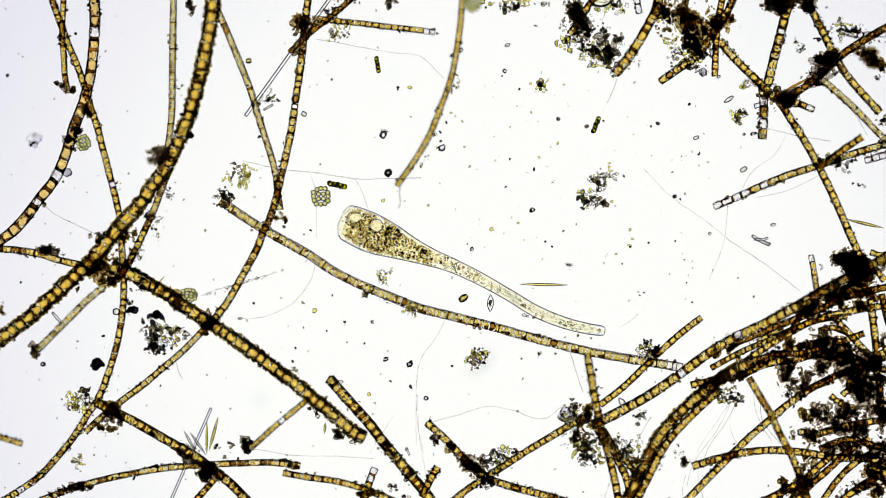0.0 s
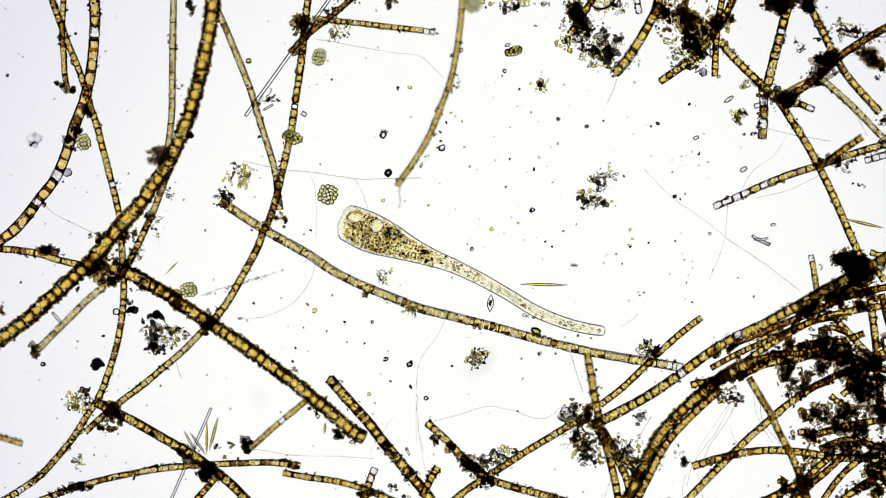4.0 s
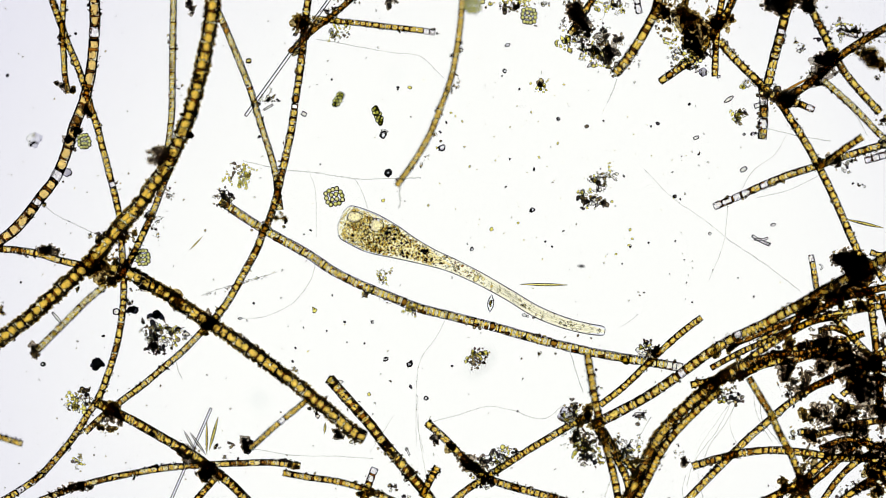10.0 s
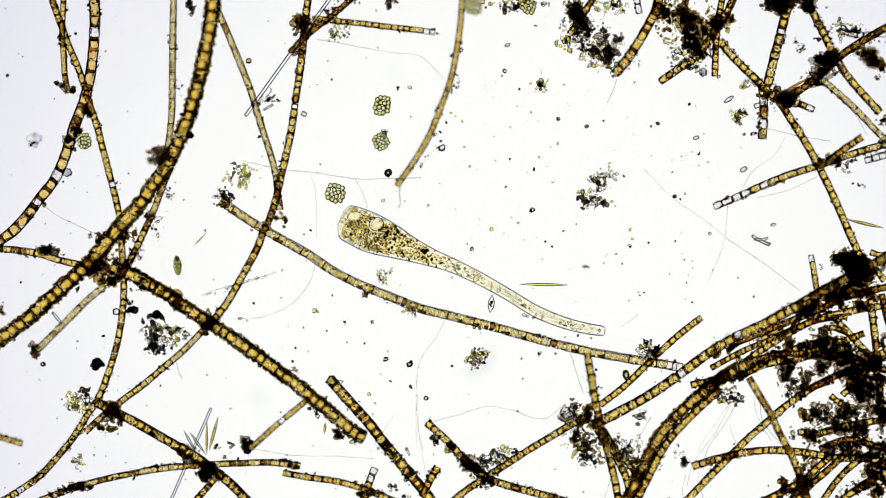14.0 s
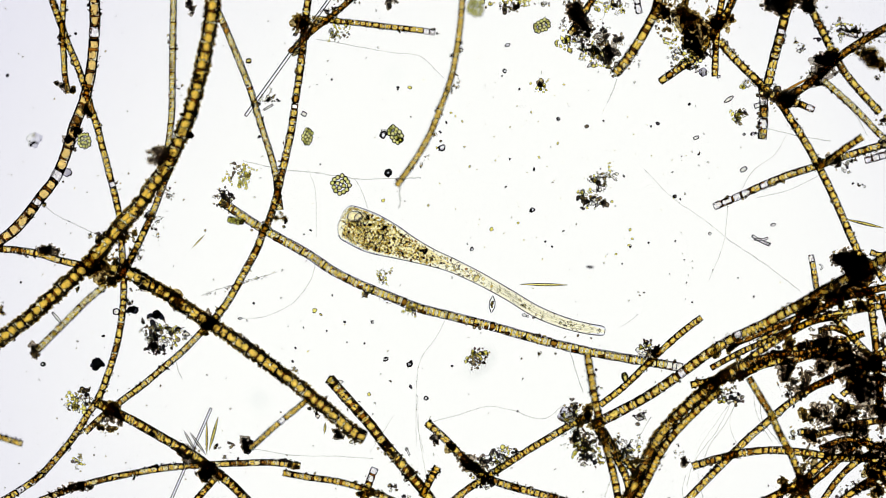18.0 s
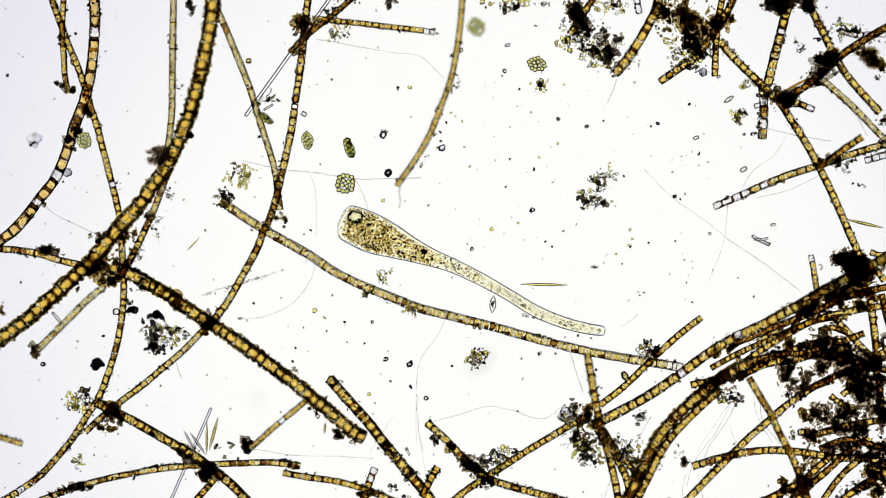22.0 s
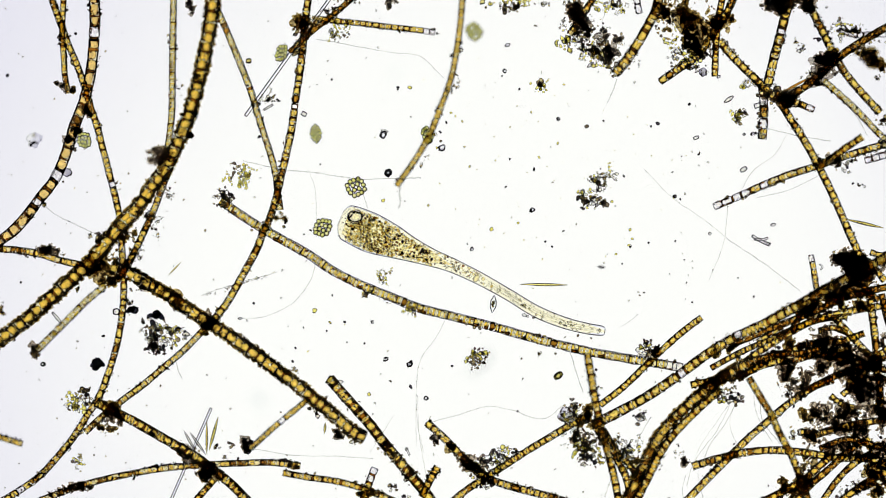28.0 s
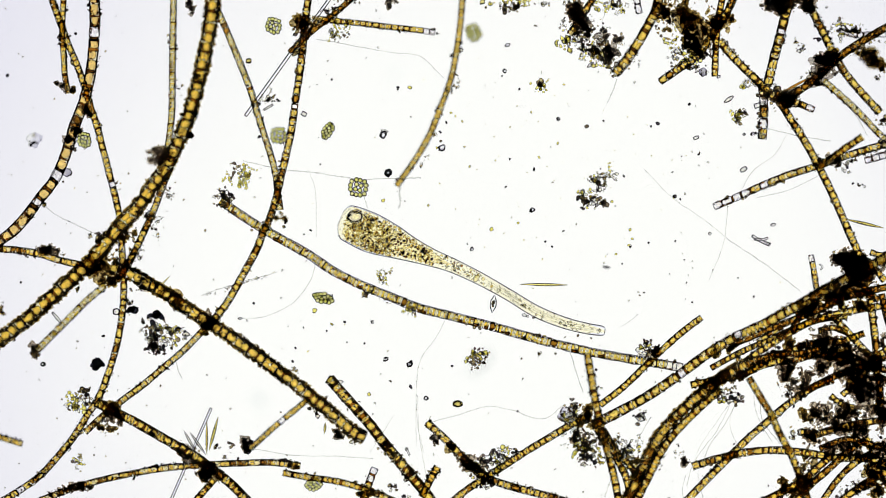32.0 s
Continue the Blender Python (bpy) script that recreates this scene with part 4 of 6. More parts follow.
clump(1125, 835, 14, 18, 9, 3.2, RUST, "rusty detritus between filaments")
clump(1132, 738, 9, 5, 9, 4.4, PALE, "small cluster of glassy crumbs")
clump(1232, 676, 12, 7, 9, 3, DARK, "crumbs at a filament's end", -10)
clump(1205, 818, 10, 8, 9, 3.2, BLACK, "black tuft at a filament's end")
clump(850, 622, 9, 5, 9, 2.6, PALE, "dark crumbs in the open water", -20)
clump(1030, 60, 30, 30, 9, 3.4, DARK, "loose mesh of dark crumbs", 30)
clump(1462, 110, 16, 18, 9, 3.6, DARK, "black dense clump over crossing filaments")
clump(1375, 170, 20, 10, 9, 3.4, MURK, "dark knot where filaments cross")
clump(1470, 285, 16, 9, 9, 3.4, MURK, "dark knot where filaments cross")
clump(1450, 655, 16, 12, 9, 3.4, MURK, BM)
clump(1520, 680, 18, 26, 9, 3.4, MURK, BM)
clump(1500, 628, 28, 16, 9, 3.4, MURK, BM)
clump(1470, 745, 20, 12, 9, 3.4, MURK, BM)
clump(1555, 800, 14, 24, 9, 3.4, MURK, BM)
clump(1520, 765, 20, 9, 9, 3.4, MURK, BM)
clump(1550, 860, 20, 18, 9, 3.4, RUST, "brown mass of detritus in the tangle")

# tattered strings
tatter(430, 312, 34, 18, 16, 2.6, T_YELLOW, "faint yellow branching tatters in open water", 15)
tatter(396, 350, 14, 14, 12, 3.2, T_GLASS, "glassy frayed crumbs round a filament's end")
tatter(1066, 318, 34, 11, 13, 3.0, T_GLASS, "loose cluster of glassy and dark crumbs", -38)
tatter(1046, 352, 20, 13, 12, 3.4, T_GLASS, "loose cluster of glassy and dark crumbs", -10)
tatter(1148, 618, 17, 11, 15, 3.4, T_GLASS, "glassy crumbs round crossing filaments")
tatter(288, 588, 36, 19, 26, 3.4, T_GLASS, "loose tattered clump of glassy crumbs", 15)
tatter(275, 620, 14, 10, 6, 3.2, (("black_detritus", BLACKBIT),), "short dark string of crumbs", 40)
tatter(840, 636, 26, 12, 9, 2.8, T_YELLOW, "yellowish crumbs in the open water", -25)
tatter(848, 628, 12, 7, 7, 3.0, T_GLASS, "grey crumbs in the open water", -25)
tatter(958, 152, 15, 5, 7, 3.2, T_YELLOW, "small yellowish cluster of shells and crumbs", -25)
tatter(680, 487, 10, 16, 6, 2.0, T_YELLOW, "thin yellowish tuft on a filament", 20)
tatter(652, 515, 9, 10, 6, 2.2, T_YELLOW, "small yellowish tuft below a filament")
tatter(726, 548, 10, 11, 7, 2.2, T_YELLOW, "small yellowish tuft below a filament")
tatter(143, 708, 26, 17, 18, 3.4, T_GLASS, "tattered pale cluster of crumbs")
tatter(474, 178, 18, 22, 9, 2.4, T_GLASS, "loose glassy crumbs beside a filament")
tatter(1014, 738, 18, 28, 18, 3.0, T_GLASS, "ragged glassy clump beside crossing filaments")
tatter(1035, 790, 34, 22, 24, 3.2, T_GLASS, "ragged glassy clump below a knot of filaments", 15)
tatter(1110, 808, 26, 24, 20, 3.2, T_GLASS, "loose mesh of glassy crumbs among filaments", 40)
tatter(1132, 735, 10, 12, 5, 2.6, T_GLASS, "small glassy crumbs in open water")
tatter(1275, 692, 34, 12, 18, 3.2, T_GLASS, "curled dark chain of crumbs", 18)
tatter(880, 812, 30, 15, 18, 3.2, T_GLASS, "glassy crumbs over crossing filaments", -10)
tatter(845, 835, 28, 12, 16, 3.0, T_YELLOW, "yellow-green crumbs over crossing filaments", 25)
tatter(1330, 145, 16, 8, 7, 2.6, T_GLASS, "few glassy crumbs in open water")
tatter(1312, 200, 16, 8, 8, 3.2, T_GLASS, "small glassy cluster in open water", -30)
tatter(905, 8, 30, 9, 12, 2.8, T_YELLOW, "yellowish crumbs at the water's edge")
tatter(1085, 10, 24, 10, 9, 2.8, T_GLASS, "glassy crumbs beside a filament")
tatter(600, 55, 24, 18, 10, 2.2, T_YELLOW, "faint yellowish crumbs below a filament")
tatter(1060, 90, 34, 26, 22, 3.2, T_GLASS, "loose mesh of glassy and dark crumbs", 25)
tatter(1225, 95, 30, 26, 20, 3.4, T_GLASS, "glassy crumbs in a dark clump")
tatter(1480, 55, 40, 20, 12, 2.8, T_GLASS, "glassy crumbs along a filament")
tatter(140, 822, 8, 13, 6, 2.6, T_GLASS, "few small glassy crumbs in open water")

# ---- pale threads ----
count_t = 0


def thread(pts, r=0.55, z=20):
    wave = random.Random(round(pts[0][0] * 7 + pts[-1][1]))
    line = [Vector((p.x + wave.uniform(-0.5, 0.5), p.y + wave.uniform(-0.5, 0.5), p.z)) for p in smooth_path([(x, y, z) for x, y in pts], 6)]
    ob = obj("fine_thread", tube(line, [r * 0.85 * wave.uniform(0.6, 1.3) for _ in line], 6), THREAD)
    tagged(ob, "hair-thin pale thread lying in the water", "thread", "fine threads")


thread([(560, 70), (600, 76), (640, 84), (690, 93), (735, 97), (755, 108), (785, 138)], 0.7)
thread([(430, 285), (500, 300), (560, 306), (630, 317), (700, 316), (745, 315)], 0.8)
thread([(628, 317), (640, 338), (652, 372)], 0.45)
thread([(1140, 300), (1190, 350), (1250, 392), (1290, 425)], 0.5)
thread([(1290, 425), (1350, 465), (1390, 495), (1415, 515)], 0.7)
thread([(1300, 720), (1280, 755), (1258, 785), (1246, 812)], 0.7)
thread([(1288, 718), (1265, 752), (1245, 780), (1230, 808)], 0.4)
thread([(1334, 700), (1338, 730), (1350, 755), (1366, 782)], 0.6)
thread([(1296, 725), (1292, 755), (1303, 785)], 0.4)
thread([(1152, 738), (1140, 758), (1128, 780)], 0.8)
thread([(1214, 840), (1208, 868), (1212, 895)], 0.45)
thread([(1235, 838), (1240, 865), (1248, 895)], 0.5)
thread([(1288, 362), (1285, 400), (1278, 440), (1255, 495)], 0.45)
thread([(1310, 340), (1335, 300), (1370, 275), (1395, 235)], 0.45)
thread([(1340, 350), (1400, 335), (1460, 305)], 0.6)
thread([(1360, 228), (1410, 240), (1470, 250)], 0.8)
thread([(78, 364), (98, 380), (122, 392), (160, 410)], 0.75)
thread([(560, 455), (550, 495), (520, 535), (470, 560), (430, 564)], 0.6)
thread([(360, 522), (400, 508), (440, 496), (492, 482)], 0.6)
thread([(791, 560), (770, 600), (748, 630), (739, 660), (736, 720), (737, 790)], 0.5)
thread([(760, 748), (810, 735), (860, 720), (905, 726), (960, 742), (1000, 715)], 0.7)
thread([(450, 795), (520, 806), (600, 808), (660, 812)], 0.6)
thread([(1010, 625), (1020, 660), (1032, 695)], 0.8)
thread([(1300, 700), (1270, 760), (1230, 815), (1215, 860)], 0.6)
thread([(1345, 705), (1350, 745), (1380, 785)], 0.8)
thread([(1092, 140), (1085, 160), (1075, 182)], 0.8)
thread([(1065, 40), (1075, 10), (1085, -10)], 0.6)
thread([(312, 640), (315, 655), (322, 670)], 0.7)
thread([(1070, 880), (1085, 840), (1105, 800)], 0.9)
thread([(1462, 152), (1490, 178), (1515, 205), (1535, 240)], 0.6)
thread([(708, 332), (707, 345), (709, 356), (706, 368)], 1.3, 75)
thread([(737, 715), (738, 745), (745, 790), (752, 830), (758, 862)], 0.5)
thread([(739, 700), (741, 760), (750, 800)], 0.4)
thread([(655, 800), (675, 770), (695, 738)], 0.4)
thread([(1100, 578), (1115, 568), (1130, 556)], 0.5)
thread([(545, 300), (558, 340), (560, 420)], 0.4)

# ---- shells: needles, spindles, rings ----
def spindle(x, y, long, wide, turn, material, label, z=18, blunt=0.15, name="diatom"):
    prof = [(-0.5, blunt * 0.5), (-0.47, blunt + 0.10), (-0.36, blunt + 0.42 * (1 - blunt)), (-0.18, 0.92), (0, 1.0), (0.18, 0.92), (0.36, blunt + 0.42 * (1 - blunt)), (0.47, blunt + 0.10), (0.5, blunt * 0.5)]
    bm = lathe([(a * long * U, b * wide / 2 * U) for a, b in prof], 14)
    if material in (GLASSY, TUBEGLASS):
        bm = lined(bm, lathe([(a * (long - 2.4) * U, max(0.15, b * wide / 2 - 1.1) * U) for a, b in prof], 14))
    ob = obj(name, bm, material)
    ob.matrix_basis = Matrix.Translation(plan(x, y, z)) @ pose(0, 0, 0, 0, 0, -turn)
    return tagged(ob, label, "diatom", "diatoms")


def rod(x0, y0, x1, y1, wide, material, label, z=18, name="needle_diatom"):
    a, b = plan(x0, y0, z), plan(x1, y1, z)
    w = wide / 2 * U
    n = (b - a).length
    prof = [(-n / 2, w * 0.6), (-n / 2 + w * 0.4, w), (0, w), (n / 2 - w * 0.4, w), (n / 2, w * 0.6)]
    bm = lined(lathe(prof, 16), lathe([(p * (1 - 2.2 * U / n), q - 1.1 * U) for p, q in prof], 16))
    ob = obj(name, bm, material)
    ob.matrix_basis = Matrix.LocRotScale((a + b) / 2, (b - a).to_track_quat("X", "Z"), None)
    return tagged(ob, label, "diatom", "diatoms")


rod(434, 206, 585, -4, 6.6, NEEDLE, "long glassy needle-shaped diatom with dark edges", 30)
rod(303, 884, 374, 722, 5.4, NEEDLE, "long glassy needle-shaped diatom with dark edges", 40)
spindle(963, 504, 86, 5.5, 1, OLIVE, "olive spindle-shaped diatom with pointed ends")
spindle(1530, 396, 70, 6, 13, OLIVE, "olive spindle-shaped diatom beside a filament")
spindle(575, 758, 20, 5, 95, OLIVE, "small yellow-green rod-shaped diatom")
spindle(378, 768, 62, 6, 105, OLIVE, "yellow-green blade standing in a fan", 40)
spindle(366, 775, 60, 4.5, 90, OLIVE, "yellow-green blade standing in a fan", 45)
spindle(350, 785, 50, 5, 55, GLASSY, "pale blade standing in a fan", 45)
spindle(335, 780, 40, 5, 62, GLASSY, "pale blade standing in a fan", 50)
spindle(1410, 150, 60, 5, -28, BROWN, "rusty needle lying on a knot", 40)
spindle(1290, 176, 20, 8, -35, GLASSY, "small glassy shell with dark edge", blunt=0.4)
spindle(1232, 244, 11, 7, -20, GLASSY, "small glassy shell with dark edge", blunt=0.7)
spindle(1316, 300, 14, 9, -30, GLASSY, "small glassy shell with dark edge", blunt=0.6)
spindle(1345, 186, 22, 10, -15, GLASSY, "squarish glassy shell at a knot", blunt=0.9)
spindle(475, 190, 20, 5, -30, GLASSY, "small glassy rod-shaped shell", blunt=0.8)
spindle(100, 562, 24, 6, 50, GLASSY, "small glassy rod-shaped shell", blunt=0.7)
spindle(1045, 115, 16, 7, -40, GLASSY, "small glassy oval shell")
spindle(440, 108, 10, 10, 0, OLIVE, "small round yellow shell on a filament", 24, blunt=0.7)
spindle(538, 202, 10, 9, 30, GLASSY, "small squarish glassy shell", blunt=0.8)
spindle(206, 552, 13, 13, 0, GLASSY, "small round glassy ball on a filament", 24, blunt=0.6)

count_s = 0


def pebble(x, y, size, material, label="tiny dark-rimmed grain in open water", z=16):
    global count_s
    count_s += 1
    r = random.Random(3000 + count_s)
    ob = crumbs("grain", [(x, y, z, size)], material, r, jag=0.25, level=3 if size > 4 else 2)
    o = plan(x, y, z)
    ob.data.transform(Matrix.Translation(-o))
    ob.location = o
    return tagged(ob, label, "grain", "grains in the open water")


for x, y, s in ((683, 636, 5), (725, 645, 6.5), (687, 306, 5), (76, 645, 4)):
    pebble(x, y, s, DARKGLASS, "small dark-rimmed grain in open water")
for x, y, s in ((898, 80, 4.5), (893, 126, 4), (942, 372, 4.5), (988, 211, 6), (678, 239, 5), (835, 441, 4.5), (1038, 224, 3), (948, 46, 2.5), (284, 683, 3), (425, 564, 3.5), (1368, 398, 3.5), (782, 262, 5), (754, 705, 3.5)):
    pebble(x, y, s, GLASSY if s > 3.2 else DARKBIT)
for x, y, s in ((827, 432, 2.6), (902, 282, 2), (945, 300, 2.6), (895, 331, 2), (977, 437, 2.4), (965, 428, 2), (919, 158, 2.6), (888, 135, 2), (790, 217, 2), (780, 235, 2.4), (567, 291, 2), (1055, 655, 2.6), (727, 685, 3), (588, 523, 2.2), (916, 728, 2.6), (925, 671, 2), (1204, 353, 2.4), (1237, 273, 2.2), (37, 500, 2.4), (183, 595, 3)):
    pebble(x, y, s, BLACKBIT)
for x, y, s in ((13, 134, 3), (134, 60, 3), (1140, 518, 2.4), (1220, 185, 2.2), (578, 586, 2), (610, 570, 2), (658, 570, 2.4), (800, 648, 2), (704, 155, 2), (617, 60, 2), (531, 112, 2), (1360, 860, 2.2), (1152, 224, 3), (1164, 219, 3), (1194, 348, 3), (1116, 437, 3), (550, 408, 3), (538, 415, 2.6)):
    pebble(x, y, s, BLACKBIT)

def lump(x, y, size, z=24):
    """A dark lump of several lobes grown together."""
    global count_s
    count_s += 1
    r = random.Random(3000 + count_s)
    spots = [(x + r.gauss(0, 0.32) * size, y + r.gauss(0, 0.32) * size, z + r.gauss(0, 0.2) * size, size * r.uniform(0.35, 0.65)) for _ in range(7)]
    ob = crumbs("dark_lump", spots, BLUELUMP, r, jag=0.3, level=3)
    o = plan(x, y, z)
    ob.data.transform(Matrix.Translation(-o))
    ob.location = o
    return tagged(ob, "nearly black rounded lump beside a filament", "lump", "dark lumps")


for x, y, r in ((277, 560, 12), (233, 549, 9), (174, 643, 12), (276, 600, 4), (438, 790, 9), (446, 783, 6), (1498, 460, 15), (1515, 463, 15), (1483, 458, 11), (1528, 460, 10), (338, 240, 6)):
    lump(x, y, r)

pebble(1244, 128, 8, BALL, "round grey translucent ball")
pebble(1003, 735, 10.5, PALEBALL, "pale round ball in a ragged clump", z=52)
pebble(587, 673, 6, PALEBIT, "clear bubble at a filament's end")
pebble(601, 677, 5, PALEBIT, "clear bubble at a filament's end")
pebble(60, 245, 8.5, PALEBALL, "pale grey soft-edged grain in open water", z=75)
pebble(61, 256, 6, PALEBALL, "pale grey soft-edged grain in open water", z=75)
pebble(119, 306, 7, BALL, "grey ball pressed against a thick filament")
pebble(122, 392, 2.4, GLASSY, "tiny bead on a thread", z=20)
pebble(1317, 238, 5.5, GLASSY)
pebble(1332, 237, 4.5, GLASSY)
pebble(1272, 136, 4.5, GLASSY)

for x, y, r in ((648, 103, 1.6), (587, 141, 1.8), (704, 159, 1.8), (727, 207, 1.4), (1007, 189, 1.6), (1068, 214, 1.8), (1063, 299, 2.0), (1104, 312, 1.9), (1190, 305, 1.8), (1148, 430, 1.8), (1195, 427, 1.8), (1211, 460, 1.6), (1215, 501, 1.9), (1101, 467, 1.4), (997, 409, 2.0), (1206, 277, 1.5), (1185, 485, 1.6), (1225, 535, 1.9), (1306, 492, 1.6), (1334, 525, 1.9), (449, 537, 1.8), (523, 616, 2.3), (518, 640, 2.0), (614, 606, 1.8), (645, 608, 1.6), (537, 580, 2.0)):
    pebble(x, y, r, BLACKBIT)
for x, y, r in ((1000, 597, 2.0), (1023, 594, 2.0), (1046, 599, 2.2), (983, 626, 2.0), (923, 635, 1.5), (944, 563, 2.4), (691, 675, 2.2), (780, 250, 2.0), (1132, 523, 1.6), (1236, 274, 2.2), (1238, 270, 1.6), (1089, 365, 1.9), (1020, 397, 1.5), (1115, 437, 2.0), (978, 323, 1.5), (497, 730, 1.9), (628, 752, 1.7), (615, 725, 2.2), (660, 733, 2.0), (636, 711, 2.0)):
    pebble(x, y, r, DARKBIT)
for x, y, r in ((818, 215, 1.9), (806, 206, 1.9), (798, 200, 2.3), (940, 199, 2.5), (998, 150, 2.3), (939, 148, 1.9), (987, 254, 2.3), (915, 188, 1.8), (954, 279, 2.6), (870, 406, 2.8), (892, 413, 1.9), (917, 395, 2.2), (960, 459, 2.1), (927, 425, 1.6), (1115, 407, 2.2), (1119, 423, 1.9), (1083, 357, 2.4), (778, 325, 1.9), (758, 364, 1.9), (725, 155, 2.6), (822, 260, 2.6), (773, 262, 3.0), (831, 295, 2.2), (653, 698, 2.8), (545, 622, 2.2), (610, 575, 2.2), (557, 550, 3.6), (678, 355, 2.4), (1090, 450, 1.9), (1113, 434, 2.8)):
    pebble(x, y, r, YELLOWBIT, "tiny yellowish grain in open water")
for x, y, r in ((1131, 114, 2.6), (1182, 102, 2.8), (1198, 103, 4.2), (1220, 185, 2.8), (1256, 414, 2.6), (659, 570, 2.8), (437, 567, 2.4), (681, 232, 5.0), (1194, 348, 3.4), (928, 558, 3.6), (934, 560, 3.0), (719, 796, 3.0), (800, 492, 2.6)):
    pebble(x, y, r, PALEBIT, "tiny glassy grain in open water")


def bent_shell(pts, wide, z=18):
    ob = obj("glassy_shell", tube(smooth_path([(x, y, z) for x, y in pts], 3), wide / 2, 12), GLASSY)
    tagged(ob, "bent glassy tube-shaped shell in open water", "shell", "glassy shells")


bent_shell([(1331, 417), (1338, 422), (1349, 428), (1362, 434)], 6)
bent_shell([(1334, 424), (1342, 424), (1352, 424), (1359, 421)], 5)
bent_shell([(1352, 426), (1357, 430), (1364, 432)], 4)
bent_shell([(1450, 468), (1456, 472), (1452, 478)], 3)
bent_shell([(719, 792), (722, 800), (725, 806)], 4)

# fine dust
rng = random.Random(77)
dust = []
while len(dust) < 170:
    x, y = rng.uniform(0, 1568), rng.uniform(0, 882)
    if 350 < x < 1350 or rng.random() < 0.35:
        dust.append((x, y, rng.uniform(10, 50), rng.uniform(0.8, 2.1)))
tagged(crumbs("fine_dust", dust, PALEBIT, rng, level=1), "fine pale dust floating all through the water", "dust", kind="stuff")
dust = [(rng.uniform(380, 1300), rng.uniform(20, 860), rng.uniform(4, 40), rng.uniform(0.6, 1.2)) for _ in range(45)]
tagged(crumbs("dark_dust", dust, BLACKBIT, rng, level=1), "scattered dark specks floating in the water", "dust", kind="stuff")

dust = [(rng.gauss(940, 140), rng.gauss(300, 110), rng.uniform(10, 45), rng.uniform(0.7, 1.4)) for _ in range(80)]
tagged(crumbs("yellow_dust", dust, YELLOWBIT, rng, level=1), "scattered yellowish specks floating in the open water", "dust", kind="stuff")

dust = [(rng.uniform(5, 420), rng.uniform(10, 870), rng.uniform(10, 45), rng.uniform(0.7, 1.9)) for _ in range(110)]
tagged(crumbs("grey_dust", dust, DARKBIT, rng, level=1), "scattered grey specks floating among the filaments", "dust", kind="stuff")

# specks added below the slide to blur into faint grey discs and a halo
for x, y, size, tone in ((455, 706, 14, 0.90), (848, 642, 20, 0.84), (862, 630, 16, 0.88), (1240, 690, 8, 0.9), (700, 130, 8, 0.9)):
    ob = pebble(x, y, size, veil("grey_dust_speck", (tone, tone + 0.02, tone + 0.02), (tone + 0.1, tone + 0.1, tone + 0.1), 60), "faint grey dust speck added under the slide, far out of focus", -500 - size * 0.4)
    ob.name = "dust_speck"
    tagged(ob, category="dust", group="dust under the slide")

# ---- trumpet-shaped ciliate ----
SPINE = [(600.8, 390.0, 7), (601.6, 390.3, 13), (603.2, 390.8, 19), (606, 391.7, 25), (609.7, 392.9, 29.5), (614, 394.3, 32), (624, 398, 33.5), (640, 405, 34.8), (660, 414, 35), (690, 426, 30.5), (725, 441, 22.5), (760, 455, 16.5), (800, 470, 13), (850, 494, 11.5), (900, 522, 10.5), (950, 552, 11), (1000, 572, 10.5), (1040, 582, 10), (1060, 585, 9.5), (1068, 586.5, 8), (1071, 587, 4)]
ciliate = tagged(new("trumpet_ciliate"), "pale yellow trumpet-shaped ciliate full of brown granules", "ciliate")
ciliate.location = plan(601, 404, 0)
back = Matrix.Translation(-ciliate.location)
CZ = 38


def sleeve(scale, first, last, flat=1.0):
    pts = smooth_path([(x, y, r) for x, y, r in SPINE], 7)
    pts = [p for p in pts if first <= p.x <= last]
    return tube([(p.x, p.y, CZ) for p in pts], [p.z * scale * min(1, max(0.12, (last - p.x) / 40)) for p in pts], 32)


def skin(thick):
    """A thin closed skin: an outer and an inner wall."""
    pts = smooth_path([(x, y, r) for x, y, r in SPINE], 2)
    outer = tube([(p.x, p.y, CZ) for p in pts], [p.z for p in pts], 36)
    inner = tube([(p.x, p.y, CZ) for p in pts[1:-1]], [max(1.5, p.z - thick) for p in pts[1:-1]], 36)
    return lined(outer, inner)


part("pellicle", skin(1.1), FLESH, ciliate, "thin clear yellowish outer skin").matrix_basis = back
part("granular_core", sleeve(0.7, 612, 800), CORE, ciliate, "yellow-brown grainy core of the body").matrix_basis = back
part("endoplasm", sleeve(0.93, 599.5, 1078), ENDOPLASM, ciliate, "grainy yellow-brown inner body").matrix_basis = back
rng = random.Random(5)
fine = [p for p in smooth_path([(x, y, r) for x, y, r in SPINE], 2)]


def inside(lo, hi, n, s0, s1, fill=0.86, apart=0.0):
    """Spots spread evenly through the body between two places along it, but for the vacuoles."""
    spots = []
    pool = [p for p in fine if p.x > 610]
    for _ in range(n * 30):
        if len(spots) == n:
            break
        px, py, size = rng.uniform(lo, hi), rng.uniform(362, 600), rng.uniform(s0, s1)
        p = min(pool, key=lambda p: (p.x - px) ** 2 + (p.y - py) ** 2)
        if math.hypot(p.x - px, p.y - py) > p.z * fill - size or px < 606 + size + max(0, 388 - py) * 0.8:
            continue
        if math.hypot((px - 629) / 14, (py - 384) / 10.5) < 1 or math.hypot(px - 666, py - 399) < 14.2:
            continue
        if any((px - q[0]) ** 2 + (py - q[1]) ** 2 < apart * apart for q in spots):
            continue
        spots.append((px, py, CZ + rng.uniform(-0.4, 0.4) * p.z, size))
    return spots


